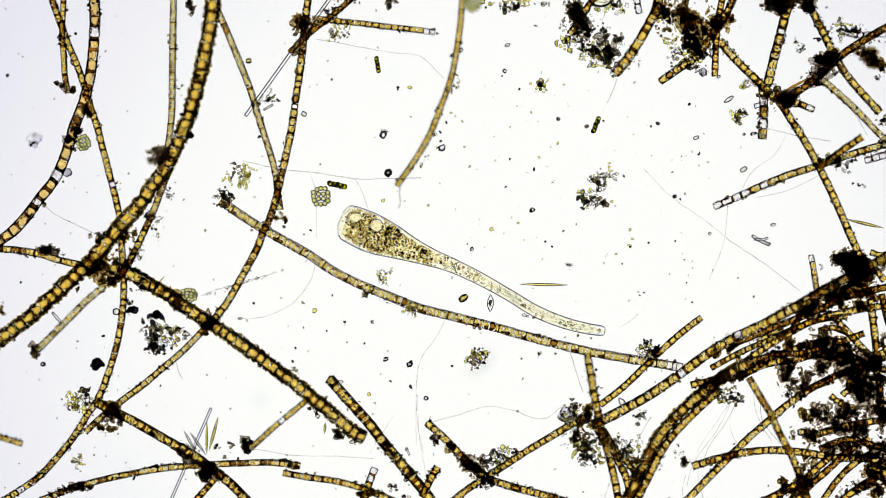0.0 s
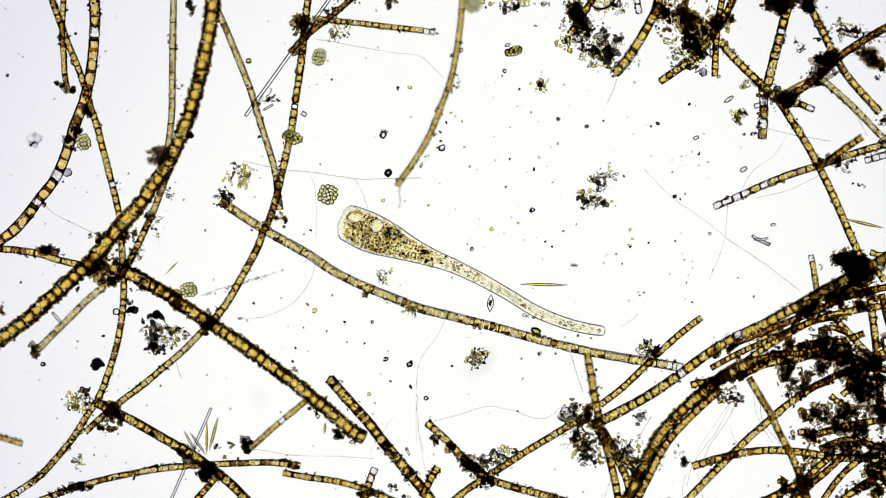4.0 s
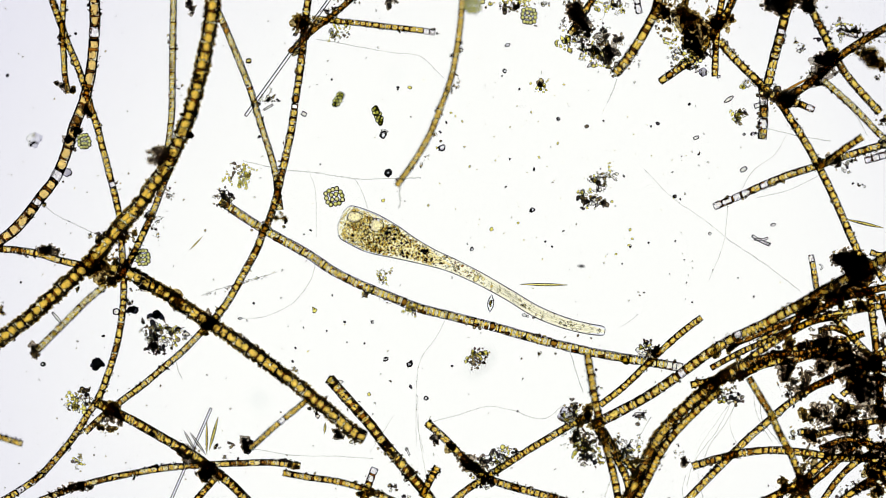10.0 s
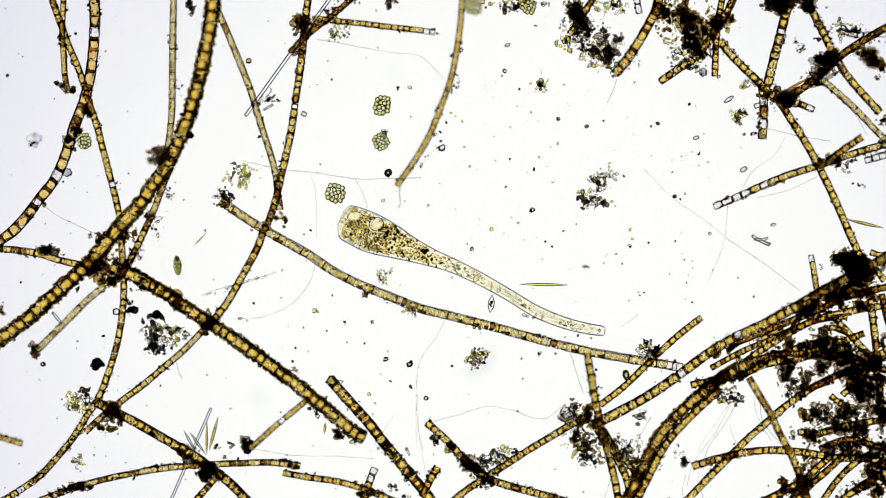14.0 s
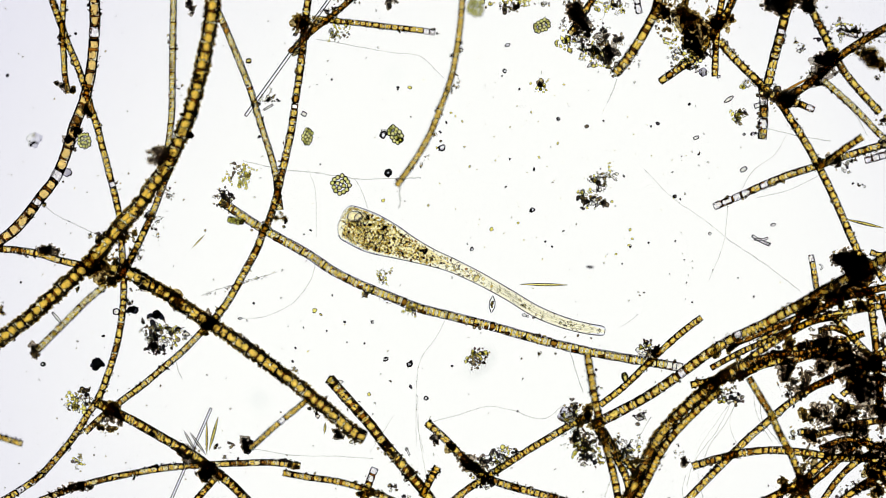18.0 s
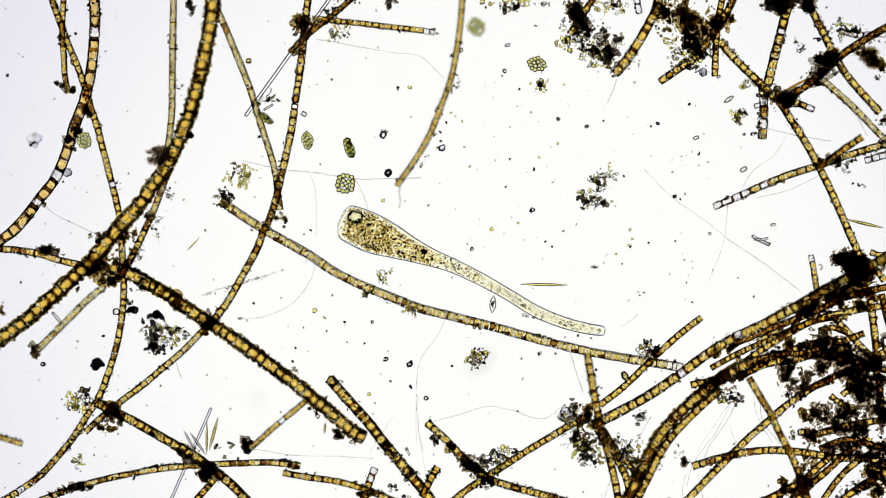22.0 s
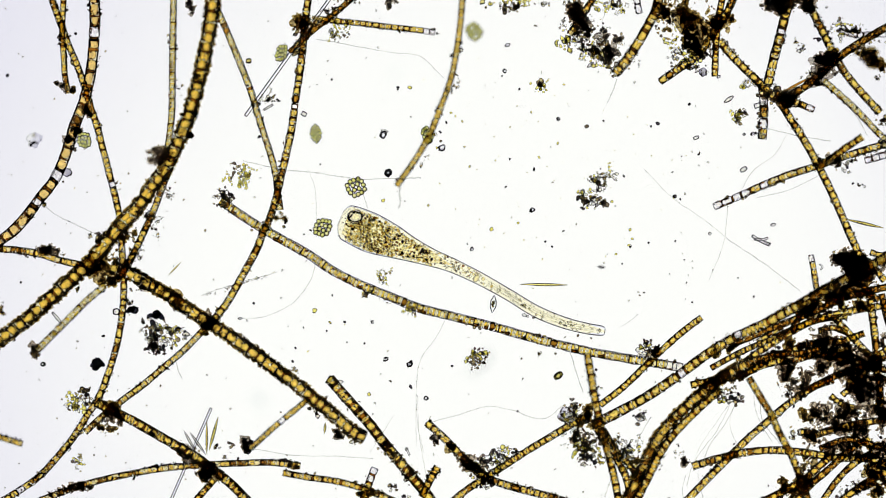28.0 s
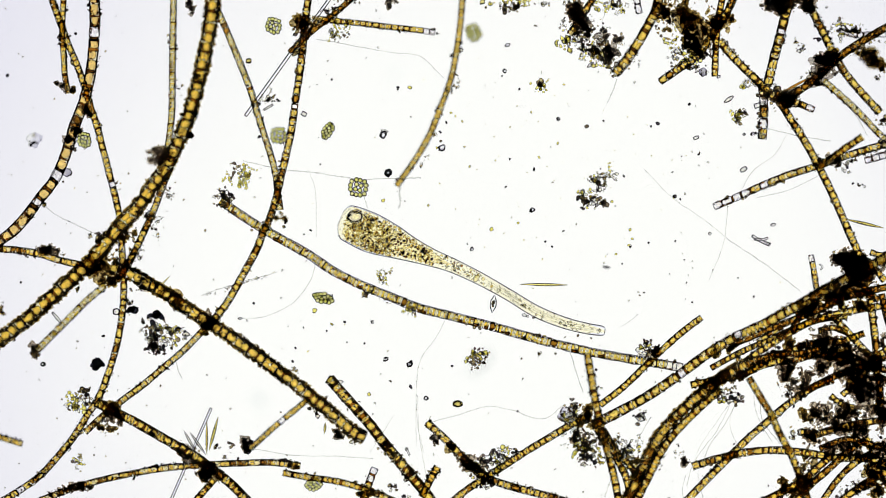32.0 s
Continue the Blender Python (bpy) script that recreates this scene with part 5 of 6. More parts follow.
grains = []
for lo, hi, n, s0, s1 in ((603, 690, 95, 1.0, 2.1), (640, 770, 125, 1.1, 2.3), (700, 840, 50, 1.0, 2.1)):
    ob = crumbs("food_granules", inside(lo, hi, n, s0, s1, 0.84, 4.6), FOOD, rng, ciliate, "dark brown food granules inside the body", level=2, jag=0.2)
    ob.matrix_basis = back
    grains.append(ob)
for lo, hi, n, s0, s1 in ((600, 690, 290, 1.0, 2.8), (620, 760, 300, 1.0, 2.8), (740, 850, 60, 1.0, 2.2)):
    ob = crumbs("yellow_droplets", inside(lo, hi, n, s0, s1, 0.9, 2.6), DROPS, rng, ciliate, "yellow droplets that fill the body", level=2, jag=0.3)
    ob.matrix_basis = back
    grains.append(ob)
# drops that close in where the hind vacuole empties
spots = []
for _ in range(76):
    q, t = 15 * math.sqrt(rng.random()), rng.uniform(0, 6.28)
    spots.append((665 + q * math.cos(t), 400 + q * math.sin(t), CZ + rng.uniform(-12, 12), rng.uniform(1.0, 2.8)))
closing = crumbs("yellow_droplets", spots, DROPS, rng, ciliate, "yellow droplets that fill the body", level=2, jag=0.3)
closing.matrix_basis = back
tail = crumbs("stalk_droplets", inside(780, 1062, 190, 0.6, 1.6, 0.85) + inside(780, 1062, 26, 1.6, 2.8, 0.7), PALEDROPS, rng, ciliate, "pale droplets inside the stalk")
tail.matrix_basis = back
ob = crumbs("dark_inclusions", [(747, 444, CZ, 3.6), (752, 446, CZ, 3.4), (755, 460, CZ, 3.2), (764, 459, CZ, 3), (712, 448, CZ, 3), (697, 424, CZ, 3), (780, 466, CZ, 2.4), (747, 456, CZ, 2.6)], BLACKBIT, rng, ciliate, "dark inclusions inside the body")
ob.matrix_basis = back
ob = crumbs("nucleus_beads", [(830, 488, CZ, 3), (843, 493, CZ, 6), (855, 494, CZ, 4), (856, 503, CZ, 2.6), (870, 507, CZ, 2.6)], DROPS, rng, ciliate, "clear beads in the stalk", jag=0.1)
ob.matrix_basis = back


for off in (-3.5, 0.0, 3.5):
    line = [(p.x + off * 0.4, p.y - off * 0.9, CZ + 3) for p in fine[::4] if 860 < p.x < 1056]
    part("fibre", tube(line, [0.7 * rng.uniform(0.6, 1.4) for _ in line], 8), FIBRE, ciliate, "fine fibre running down the stalk").matrix_basis = back


hairs = bmesh.new()
for _ in range(46):
    w = rng.uniform(-31, 31)
    x, y = 598.5 + 6 * (w / 31) ** 2 + max(0, w) * 0.55, 399 - w * 0.95
    n, lean = rng.uniform(2, 4), rng.uniform(-2, 2)
    z = CZ + rng.uniform(-8, 8)
    a, tip = plan(x, y, z), plan(x - n, y - n * 0.3 + lean, z)
    ring = [hairs.verts.new(a + Vector((0, 0.45 * U * math.cos(k * 2.09), 0.45 * U * math.sin(k * 2.09)))) for k in range(3)]
    end = hairs.verts.new(tip)
    for k in range(3):
        hairs.faces.new((ring[k], ring[(k + 1) % 3], end))
    hairs.faces.new(ring[::-1])
part("cilia", hairs, THREAD, ciliate, "fine fringe of cilia round the mouth").matrix_basis = back


def vacuole(x, y, rx, ry):
    bm = bmesh.new()
    bmesh.ops.create_icosphere(bm, subdivisions=3, radius=1)
    bmesh.ops.scale(bm, vec=(rx * U, ry * U, min(rx, ry) * U), verts=bm.verts)
    ob = part("vacuole", bm, VACUOLE, ciliate, "clear watery vacuole")
    ob.matrix_basis = back @ Matrix.Translation(plan(x, y, CZ + 8))
    return ob


vac_front, vac_back = vacuole(628, 386, 14, 10.5), vacuole(666, 399, 13.5, 12.8)

# ---- a second ciliate, of which the rounded end shows at the edge ----
visitor = tagged(new("oval_ciliate"), "pale oval ciliate with a thin dark outline", "ciliate")


def egg(r):
    bm = bmesh.new()
    bmesh.ops.create_icosphere(bm, subdivisions=4, radius=1)
    bmesh.ops.scale(bm, vec=(36 * r * U, 60 * r * U, 30 * r * U), verts=bm.verts)
    return bm


part("pellicle", lined(egg(1.0), egg(0.945)), THINSKIN, visitor, "thin clear outer skin")
rng = random.Random(8)
spots = []
for _ in range(90):
    q, t = math.sqrt(rng.random()) * 0.85, rng.uniform(0, 6.28)
    spots.append((784 + 36 * q * math.cos(t), 441 + 60 * q * math.sin(t), rng.uniform(-8, 8), rng.uniform(1, 3.4)))
crumbs("droplets", spots, DROPS, rng, visitor, "clear yellowish droplets inside the body", level=1)

# ---- plate-shaped colonies ----
PLATE = [(5.8 * math.cos(a), 5.8 * math.sin(a)) for a in (0.8, 2.37, 3.94, 5.51)] + [((13.2 + i % 3) * math.cos(a), (13.2 + i % 3) * math.sin(a)) for i, a in ((i, i * math.pi / 6) for i in range(12))]
bm = bmesh.new()
bmesh.ops.create_icosphere(bm, subdivisions=3, radius=1.0)
for v in bm.verts:
    v.co = Vector((v.co.x * (5.6 if v.co.x > 0 else 4.3), v.co.y * 4.8, v.co.z * 4.6)) * U
CELL_ME = bpy.data.meshes.new("cell")
bm.to_mesh(CELL_ME)
bm.free()
CELL_ME.shade_smooth()
CELL_ME.materials.append(GREEN)


def colony(label="flat green plate of sixteen round swimming cells"):
    top = tagged(new("algal_colony"), label, "colony", "swimming colonies")
    r = random.Random(12)
    for x, y in PLATE:
        ob = hang("cell", CELL_ME, top)
        ob.matrix_basis = Matrix.Translation((x * U * r.uniform(0.97, 1.09), y * U * r.uniform(0.97, 1.09), r.uniform(-1, 1) * U)) @ pose(0, 0, 0, 0, 0, math.degrees(math.atan2(y, x)) + r.uniform(-25, 25))
    return top


first = colony()
colonies = [first] + [copy_thing(first, Matrix()) for _ in range(7)]
for i, s in enumerate((0.82, 0.97, 0.86, 0.95, 0.82, 0.78, 0.86, 0.8)):
    colonies[i].scale = (s, s, s)
resting = colonies[5]
tagged(resting, "green plate of round cells resting against a filament")


def tumble(x, y, tilt, axis, spin, z):
    """A colony at a plan point, tipped by tilt round a line that lies axis degrees clockwise from the plan's x."""
    return Matrix.Translation(plan(x, y, z)) @ pose(0, 0, 0, 0, 0, -axis) @ pose(0, 0, 0, tilt) @ pose(0, 0, 0, 0, 0, spin)


oval = spindle(820, 528, 18, 13, -35, OLIVE, "small oval olive diatom gliding about", 46, blunt=0.5)
glider = spindle(1132, 738, 18, 11, 20, GLASSY, "small glassy lemon-shaped diatom", 36, blunt=0.2)
lemon = spindle(868, 537, 32, 12, 95, TUBEGLASS, "glassy lemon-shaped diatom with a dark core", 30, blunt=0.1)
core = crumbs("core", [(784 - 3, 441, 0, 3.6), (784 + 4, 441, 0, 3.0), (784, 442, 0, 2.4)], OLIVE, random.Random(4), lemon, "olive and dark core")
nucleus = crumbs("dark_spot", [(784 - 5, 440, 2, 2.2), (784 + 1, 442, 2, 1.6)], BLACKBIT, random.Random(6), lemon, "dark inner spot")
needle = spindle(356, 423, 34, 2.8, -42, OLIVE, "thin pointed diatom drifting slowly", 30, blunt=0.05)
speck = spindle(1034, 472, 15, 5, 5, BLACKBIT, "faint bluish drifting speck", 90)
drifter = spindle(560, 550, 7, 4, 30, OLIVE, "tiny yellow drifting shell", 20, blunt=0.5)


def drift(ob, rows, turn, z, spin=0.0):
    walk(ob, [(r[0], Matrix.Translation(plan(r[1], r[2], z)) @ pose(0, 0, 0, 0, 0, -(r[3] if len(r) > 3 else turn))) for r in rows])


def swim(ob, z, rows):
    """rows: seconds, x, y, tilt, axis, spin; z: a height, or (seconds, height) pairs."""
    if isinstance(z, (int, float)):
        z = [(0, z), (32, z)]
    walk(ob, [(t, tumble(x, y, a, b, c, float(np.interp(t, *zip(*z))))) for t, x, y, a, b, c in rows])


def motions():
    swim(colonies[0], [(0, 34), (2, 48), (3, 72), (10, 72), (12, 40), (25, 40), (27.5, 78), (32, 78)], [(0, 668, 115, 88, 80, 0), (0.5, 646, 118, 62, 85, 10), (1, 629, 119, 30, 85, 20), (1.5, 614, 118, 22, 85, 30), (2, 597, 120, 40, 85, 40), (2.5, 578, 119, 60, 95, 50), (3, 568, 108, 58, 105, 60), (3.5, 572, 101, 40, 105, 70), (5.5, 520, 103, 40, 90, 110), (6.2, 518, 97, 40, 80, 120), (7.4, 520, 94, 40, 70, 130), (7.8, 535, 114, 40, 70, 140), (8.2, 552, 121, 38, 80, 150), (8.6, 564, 132, 45, 100, 160), (9, 579, 147, 66, 120, 165), (9.4, 588, 161, 85, 128, 170), (9.8, 594, 172, 82, 125, 175), (10.2, 603, 178, 50, 115, 180), (10.6, 608, 178, 45, 110, 190), (11, 614, 185, 52, 125, 200), (11.4, 623, 202, 72, 130, 205), (11.8, 641, 216, 70, 110, 210), (12.2, 658, 222, 60, 90, 220), (12.6, 671, 220, 40, 80, 230), (13, 677, 219, 30, 70, 240), (13.5, 676, 229, 25, 60, 250), (14, 674, 251, 20, 60, 260), (14.5, 671, 266, 18, 60, 270), (16.5, 607, 268, 20, 60, 300), (17, 579, 264, 35, 80, 310), (17.5, 555, 253, 58, 110, 320), (18, 544, 242, 55, 100, 330), (18.5, 548, 246, 60, 85, 340), (19, 544, 255, 52, 80, 345), (19.5, 546, 253, 20, 80, 350), (20, 546, 242, 28, 100, 360), (20.5, 542, 238, 55, 115, 370), (21, 542, 237, 84, 105, 375), (21.5, 542, 242, 84, 88, 380), (22, 544, 249, 55, 80, 385), (22.5, 546, 242, 18, 60, 390), (23, 552, 224, 22, 20, 400), (23.5, 566, 209, 52, 10, 410), (24, 574, 187, 82, -15, 415), (24.5, 572, 172, 45, -40, 420), (25, 570, 165, 35, -60, 425), (25.5, 564, 161, 35, -70, 430), (27.5, 594, 216, 35, -100, 470), (28, 559, 237, 55, -95, 480), (28.4, 535, 240, 58, -85, 490), (28.8, 520, 233, 50, -80, 500), (29.2, 515, 216, 45, -80, 505), (30, 518, 211, 40, -80, 515), (30.4, 528, 216, 42, -80, 520), (30.8, 524, 231, 44, -80, 525), (31.2, 520, 242, 44, -80, 530), (31.6, 507, 244, 30, -80, 535), (32, 493, 240, 20, -80, 540)])
    swim(colonies[1], [(0, 30), (1.5, 32), (3, 50), (5.5, 74), (7, 62), (8, 34), (23, 34), (24, 74), (25.5, 82), (28, 50), (32, 40)], [(0, 597, 328, 86, 12, 0), (0.4, 590, 328, 86, -4, 5), (0.8, 579, 323, 86, 2, 10), (1.2, 572, 323, 86, 0, 15), (1.6, 564, 317, 86, -3, 20), (2, 548, 308, 72, -12, 25), (2.4, 539, 297, 82, -30, 30), (2.8, 530, 279, 80, -40, 35), (3.2, 528, 259, 60, -15, 40), (3.5, 517, 253, 55, 0, 45), (5.5, 530, 218, 62, 70, 80), (5.8, 537, 218, 55, 85, 88), (6.2, 555, 224, 52, 80, 95), (6.6, 568, 224, 55, 95, 100), (7, 585, 218, 45, 95, 110), (7.4, 601, 215, 22, 95, 120), (7.8, 605, 204, 6, 95, 130), (8.2, 612, 198, 12, 95, 140), (8.6, 627, 203, 10, 95, 150), (9, 643, 212, 10, 110, 160), (9.4, 660, 226, 52, 120, 170), (9.8, 667, 211, 66, 80, 180), (10.2, 669, 200, 80, 62, 190), (10.6, 669, 189, 68, 55, 200), (11, 675, 174, 60, 35, 210), (11.4, 669, 152, 35, 20, 220), (11.8, 647, 147, 15, 20, 230), (12.2, 640, 154, 10, 20, 240), (13, 646, 157, 8, 20, 255), (13.5, 662, 169, 20, 60, 265), (14, 676, 187, 35, 110, 275), (14.5, 682, 196, 30, 110, 285), (16.5, 697, 226, 75, 0, 330), (17, 700, 237, 52, 15, 340), (17.5, 700, 235, 48, 45, 350), (18, 700, 239, 55, 55, 360), (18.5, 698, 240, 66, 55, 370), (19, 697, 239, 80, 58, 380), (19.5, 693, 246, 86, 52, 390), (20, 686, 250, 84, 65, 400), (20.5, 671, 250, 66, 85, 410), (21, 654, 253, 52, 95, 420), (21.5, 640, 257, 50, 90, 430), (22, 618, 262, 70, 70, 440), (22.5, 597, 257, 86, 80, 450), (23, 566, 262, 86, 78, 460), (23.5, 541, 273, 80, 65, 470), (24, 526, 292, 66, 60, 480), (24.5, 522, 297, 40, 60, 490), (25, 522, 299, 30, 60, 500), (25.5, 541, 308, 35, 60, 510), (27.5, 573, 387, 40, -20, 550), (28, 571, 403, 38, -45, 560), (28.5, 559, 419, 40, -30, 570), (29, 572, 437, 66, 5, 580), (29.5, 575, 438, 45, 5, 590), (30, 581, 442, 55, 20, 600), (30.4, 585, 443, 80, 22, 610), (30.8, 585, 458, 86, 8, 620), (31.2, 587, 486, 50, 10, 630), (31.5, 582, 502, 56, 12, 640), (31.8, 578, 520, 76, 18, 650), (32, 572, 528, 62, 15, 655)])
    swim(colonies[2], [(0, 32), (23, 40), (25, 64), (27.5, 42), (32, 40)], [(0, 1055, 221, 86, -68, 0), (0.5, 1037, 207, 60, -60, 10), (1, 1023, 190, 45, -50, 20), (1.5, 1001, 176, 62, -60, 30), (2, 975, 165, 86, -58, 40), (2.5, 957, 156, 66, -45, 50), (2.8, 939, 141, 84, -35, 55), (3.2, 928, 123, 76, -32, 60), (3.5, 920, 112, 62, -25, 65), (5.5, 889, 33, 86, -4, 100), (5.8, 886, 28, 60, 5, 105), (6.2, 887, 19, 52, 8, 110), (6.6, 898, 13, 52, 0, 115), (7, 910, 10, 56, -20, 120), (7.8, 928, 8, 76, 30, 130), (8.6, 946, 16, 70, 75, 140), (9, 943, 19, 50, 80, 145), (9.4, 940, 23, 25, 80, 150), (9.8, 937, 30, 20, 80, 155), (10.2, 935, 25, 35, 80, 160), (10.6, 931, 20, 50, 30, 165), (11, 928, 14, 70, 5, 170), (11.4, 928, 14, 84, 20, 175), (11.8, 922, 16, 84, 30, 180), (12.2, 933, 12, 70, 40, 190), (12.6, 940, 14, 66, 60, 195), (13, 943, 12, 55, 85, 200), (13.5, 942, 15, 40, 85, 205), (14, 935, 10, 35, 70, 210), (14.5, 932, 4, 30, 60, 215), (16.5, 931, 18, 50, -20, 240), (17, 940, 31, 84, -38, 245), (17.5, 952, 37, 72, -42, 250), (18, 959, 46, 50, -30, 255), (18.5, 957, 53, 28, -15, 260), (19, 961, 60, 45, 0, 270), (19.5, 963, 66, 88, 2, 275), (20, 961, 77, 46, 5, 280), (20.5, 952, 81, 28, -10, 285), (21, 948, 88, 50, -15, 290), (21.5, 952, 99, 52, -5, 295), (22, 950, 114, 40, 15, 300), (22.5, 946, 121, 40, 25, 305), (23, 932, 137, 30, 20, 310), (23.5, 911, 152, 36, 15, 315), (24, 891, 174, 50, 25, 320), (24.5, 875, 193, 68, 32, 325), (25, 854, 206, 88, 40, 330), (25.5, 836, 222, 60, 52, 335), (27.5, 777, 237, 62, 65, 360), (28, 756, 240, 60, 72, 365), (28.4, 731, 233, 76, 75, 370), (28.8, 709, 240, 66, 95, 375), (29.2, 693, 237, 52, 90, 380), (29.6, 682, 231, 42, 85, 385), (30, 673, 233, 44, 75, 390), (30.4, 660, 237, 52, 75, 395), (30.8, 638, 240, 74, 85, 400), (31.2, 616, 242, 80, 92, 405), (31.6, 594, 239, 70, 108, 410), (32, 580, 232, 58, 118, 415)])
    swim(colonies[3], 24, [(0, 568, 348, 4, 0, 0), (1.5, 570, 346, 4, 0, -10), (3, 577, 345, 4, 0, -22), (6, 583, 344, 4, 0, -45), (7.5, 586, 347, 4, 0, -58), (9, 590, 350, 4, 0, -70), (11, 592, 347, 4, 0, -90), (13, 593, 345, 4, 0, -108), (14.5, 594, 341, 4, 0, -122), (16.5, 599, 336, 4, 0, -142), (18, 603, 327, 4, 0, -158), (20, 611, 325, 4, 0, -178), (22, 611, 325, 4, 0, -196), (24, 616, 324, 4, 0, -214), (25.5, 620, 327, 4, 0, -228), (27.5, 628, 331, 4, 0, -248), (29.2, 633, 332, 4, 0, -262), (32, 634, 332, 4, 0, -286)])
    swim(colonies[4], [(0, 30), (16, 42), (19, 78), (21.5, 78), (23.5, 42), (32, 45)], [(0, 335, 522, 45, 10, 0), (2, 338, 522, 42, 10, 5), (3.5, 334, 517, 38, 10, 10), (5.5, 337, 494, 28, 0, 30), (6, 324, 487, 22, 0, 35), (6.5, 318, 486, 18, 30, 40), (7, 310, 485, 15, 60, 45), (8, 275, 479, 15, 80, 60), (9, 257, 461, 25, 80, 70), (10, 253, 456, 25, 80, 80), (11, 255, 462, 30, 80, 90), (11.5, 258, 466, 45, 80, 95), (12, 268, 469, 65, 80, 100), (12.5, 280, 473, 78, 80, 105), (13, 293, 476, 80, 82, 110), (13.5, 302, 475, 76, 84, 115), (14, 314, 470, 70, 85, 120), (14.5, 326, 472, 40, 85, 125), (16.5, 392, 442, 82, 75, 160), (17, 405, 429, 66, 50, 165), (17.5, 413, 410, 72, 15, 170), (18, 417, 391, 72, 12, 175), (18.5, 424, 371, 60, 5, 180), (19, 432, 354, 48, 10, 185), (19.5, 432, 330, 40, 10, 190), (20, 438, 297, 78, 12, 195), (20.5, 442, 272, 82, 25, 200), (21, 451, 248, 80, 28, 205), (21.5, 462, 228, 72, 30, 210), (22, 469, 209, 72, 35, 215), (22.5, 476, 183, 70, 40, 220), (23, 482, 160, 76, 42, 225), (23.5, 487, 138, 72, 44, 230), (24, 486, 123, 70, 50, 235), (24.5, 487, 117, 66, 70, 240), (25.5, 491, 121, 62, 95, 250), (27.5, 497, 116, 76, 110, 270), (28, 498, 94, 50, 110, 280), (28.4, 493, 84, 45, 110, 285), (28.8, 487, 75, 45, 100, 290), (29.2, 482, 70, 62, 85, 295), (29.6, 480, 62, 80, 75, 300), (30, 482, 55, 62, 78, 305), (30.4, 486, 53, 35, 80, 310), (30.8, 480, 44, 18, 80, 315), (31.6, 480, 44, 22, 80, 320), (32, 484, 46, 22, 80, 325)])
    swim(resting, 32, [(0, 147, 253, 30, 80, 0), (13, 149, 250, 35, 80, -10), (32, 149, 248, 35, 80, -25)])
    swim(colonies[6], 130, [(0, 836, 6, 25, 60, 0), (7, 836, 8, 25, 60, -20), (13, 837, 11, 25, 60, -40), (17, 840, 13, 25, 60, -52), (19, 842, 16, 25, 60, -58), (20, 843, 22, 25, 60, -62), (21, 845, 40, 25, 60, -66), (22, 843, 48, 25, 60, -70), (24, 841, 51, 25, 60, -76), (26, 840, 54, 30, 60, -84), (32, 838, 58, 34, 60, -105)])
    swim(colonies[7], 56, [(0, 640, 1000, 40, 0, 0), (27.5, 600, 925, 40, 0, 60), (29.5, 562, 882, 60, -20, 75), (30, 552, 876, 66, -20, 80), (30.4, 540, 873, 66, -15, 85), (30.8, 538, 874, 70, -8, 90), (31.2, 543, 872, 76, -5, 95), (31.5, 548, 867, 62, 0, 100), (31.8, 554, 859, 46, -10, 105), (32, 555, 858, 42, -10, 110)])
    drift(oval, [(0, 820, 528, -35), (0.5, 843, 538, 10), (1, 858, 543, 10), (1.5, 872, 543, 60), (2, 897, 556, 20), (3, 924, 575, 20), (5.5, 987, 601, 15), (8, 1040, 622, 15), (10, 1106, 638, 40), (12, 1110, 666, 80), (14, 1108, 664, 80), (18, 1106, 668, 75), (22, 1106, 666, 60), (24, 1097, 653, 30), (25.5, 1030, 644, 0), (27.5, 1010, 653, -70), (28, 988, 665, -35), (28.5, 973, 681, -35), (29, 948, 699, -65), (29.5, 927, 711, -15), (30, 907, 721, 10), (30.4, 893, 719, 5), (30.8, 874, 722, 15), (31.2, 851, 716, -20), (31.5, 840, 724, -5), (31.8, 821, 716, -10), (32, 810, 715, 0)], 0, 46)
    drift(glider, [(0, 1101, 712, 50), (0.5, 1103, 712, 52), (2, 1122, 726, 45), (3, 1128, 733, 50), (5.5, 1134, 744, 85), (8, 1132, 736, 40), (10, 1131, 735, 20), (14, 1131, 738, 15), (32, 1133, 741, 20)], 20, 36)
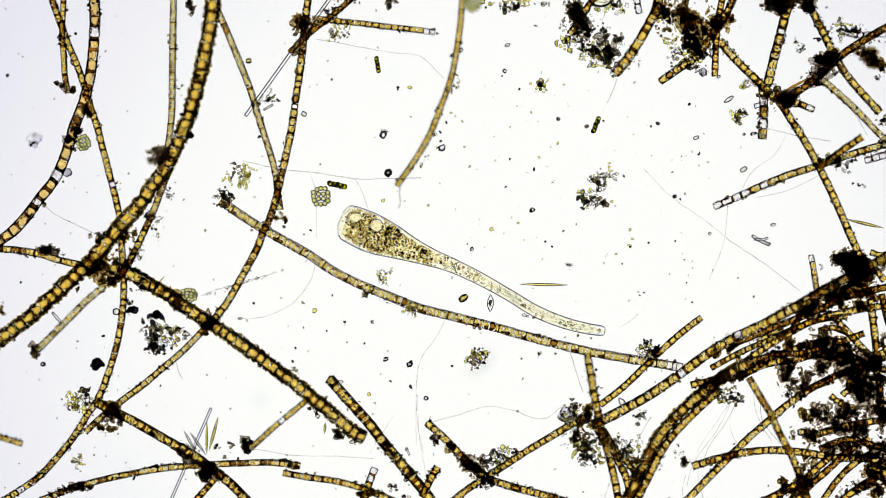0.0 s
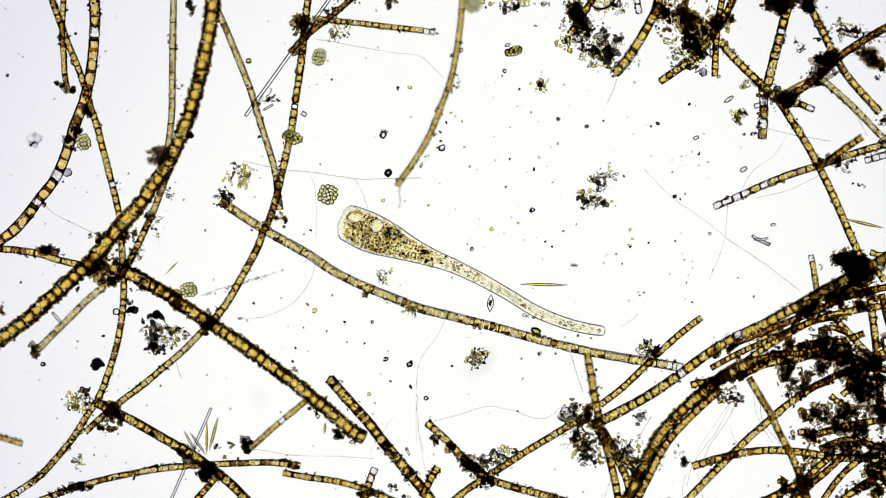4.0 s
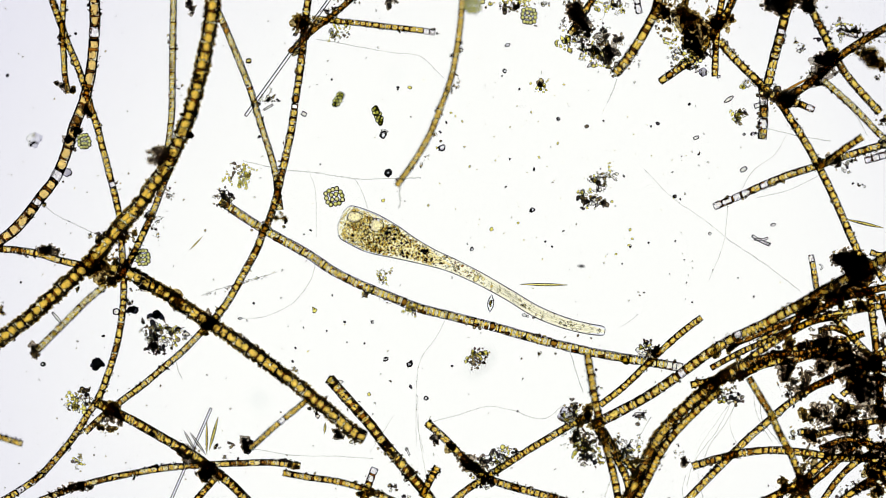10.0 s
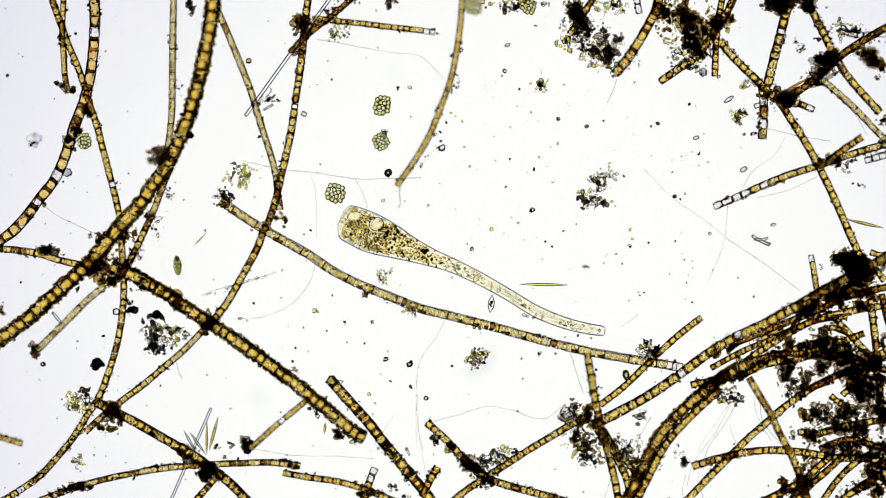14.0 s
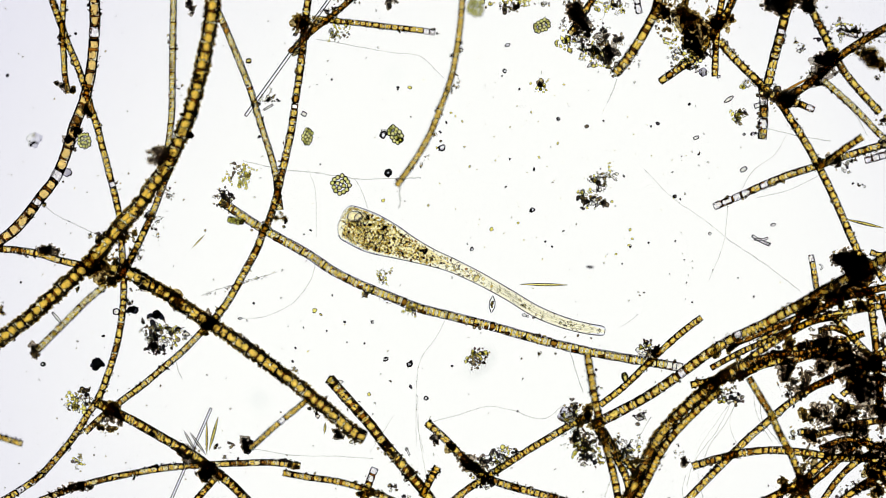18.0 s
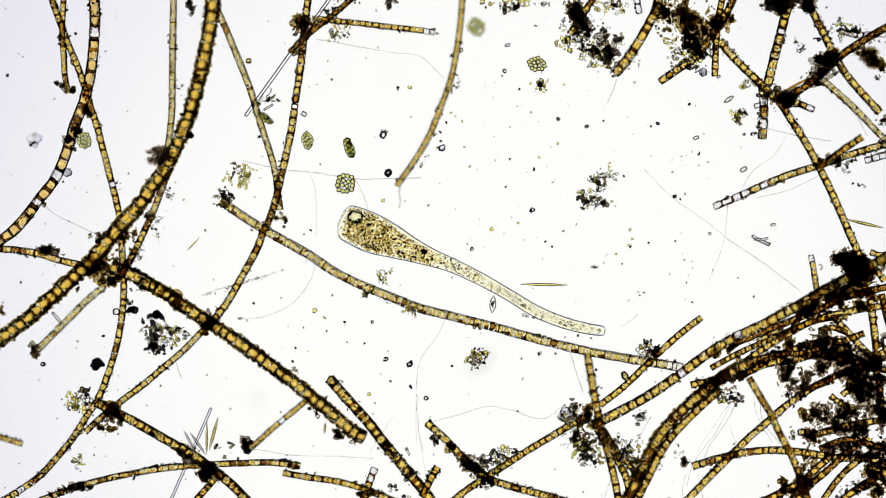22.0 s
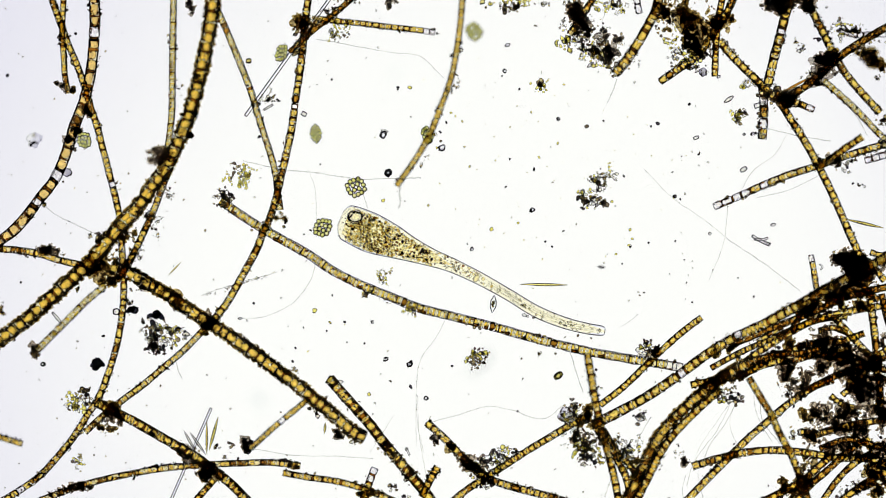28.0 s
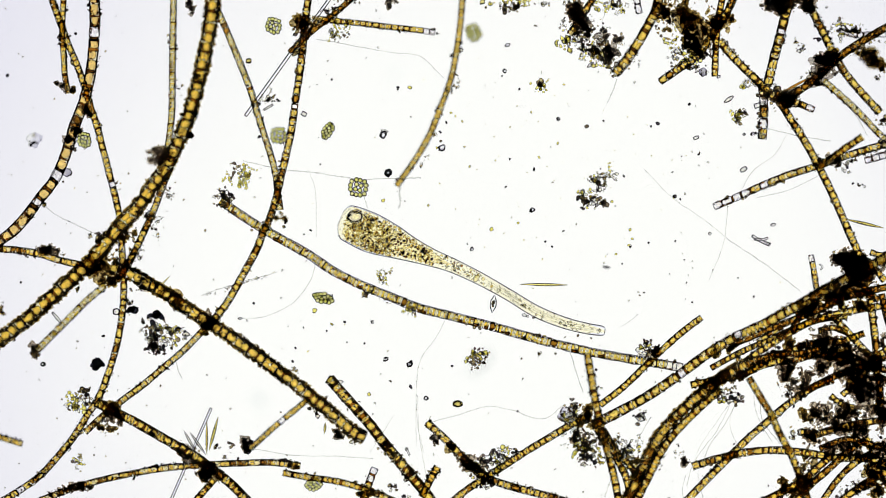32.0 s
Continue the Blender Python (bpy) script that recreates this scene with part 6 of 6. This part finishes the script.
    drift(lemon, [(0, 868, 537, 92), (13, 869, 538, 97), (18, 871, 539, 95), (32, 873, 538, 98)], 95, 30)
    drift(needle, [(0, 281, 500), (3, 294, 483), (5.5, 319, 462), (8, 330, 449), (10, 347, 431), (13, 356, 423), (16.5, 348, 426), (19, 353, 428), (23, 336, 437), (25, 325, 452), (28, 309, 476), (32, 289, 501)], -46, 30)
    drift(speck, [(0, 1007, 469), (9, 1027, 471), (20, 1048, 473), (32, 1073, 473)], 5, 90)
    drift(drifter, [(0, 536, 536), (6, 548, 541), (13, 560, 550), (23, 576, 564), (28, 584, 571), (32, 587, 574)], 35, 20)
    drift(visitor, [(0, 1068, -46, 8), (2, 1068, -44, 8), (4.5, 1066, -41, 4), (6, 1066, -40, 0), (7.5, 1066, -42, -5), (8.6, 1067, -46, -8), (9.2, 1068, -58, -10), (10, 1070, -95, -12), (12, 1085, -190, -14), (32, 1100, -260, -16)], 0, 40)
    for i, ob in enumerate(grains):
        s = (-1) ** i
        rows = []
        for k, t in enumerate((0, 4, 8, 12, 16, 20, 24, 28, 32)):
            a = 0.9 * k + i * 1.7
            rows.append((t, back @ Matrix.Translation((4.5 * U * math.sin(a) * s, 2.0 * U * math.cos(a * 1.3) - 2.0 * U * math.sin(a) * s, 0))))
        walk(ob, rows)
    walk(closing, [(t, back @ Matrix.Translation((x * U, -y * U, 0))) for t, x, y in ((0, 30, 15), (14, 30, 15), (17, 8, 4), (18.5, 0, 0), (32, -1, 1))])
    walk(vac_front, [(0, back @ Matrix.Translation(plan(627, 386, CZ + 8))), (16, back @ Matrix.Translation(plan(628, 384, CZ + 8))), (32, back @ Matrix.Translation(plan(628, 384, CZ + 8)))])
    walk(vac_back, [(0, back @ Matrix.Translation(plan(665, 400, CZ + 8))), (14.5, back @ Matrix.Translation(plan(666, 397, CZ + 8))), (18.5, back @ Matrix.Translation(plan(636, 387, CZ + 8))), (22, back @ Matrix.Translation(plan(629, 384.5, CZ + 8))), (32, back @ Matrix.Translation(plan(628.5, 384, CZ + 8)))])


motions()
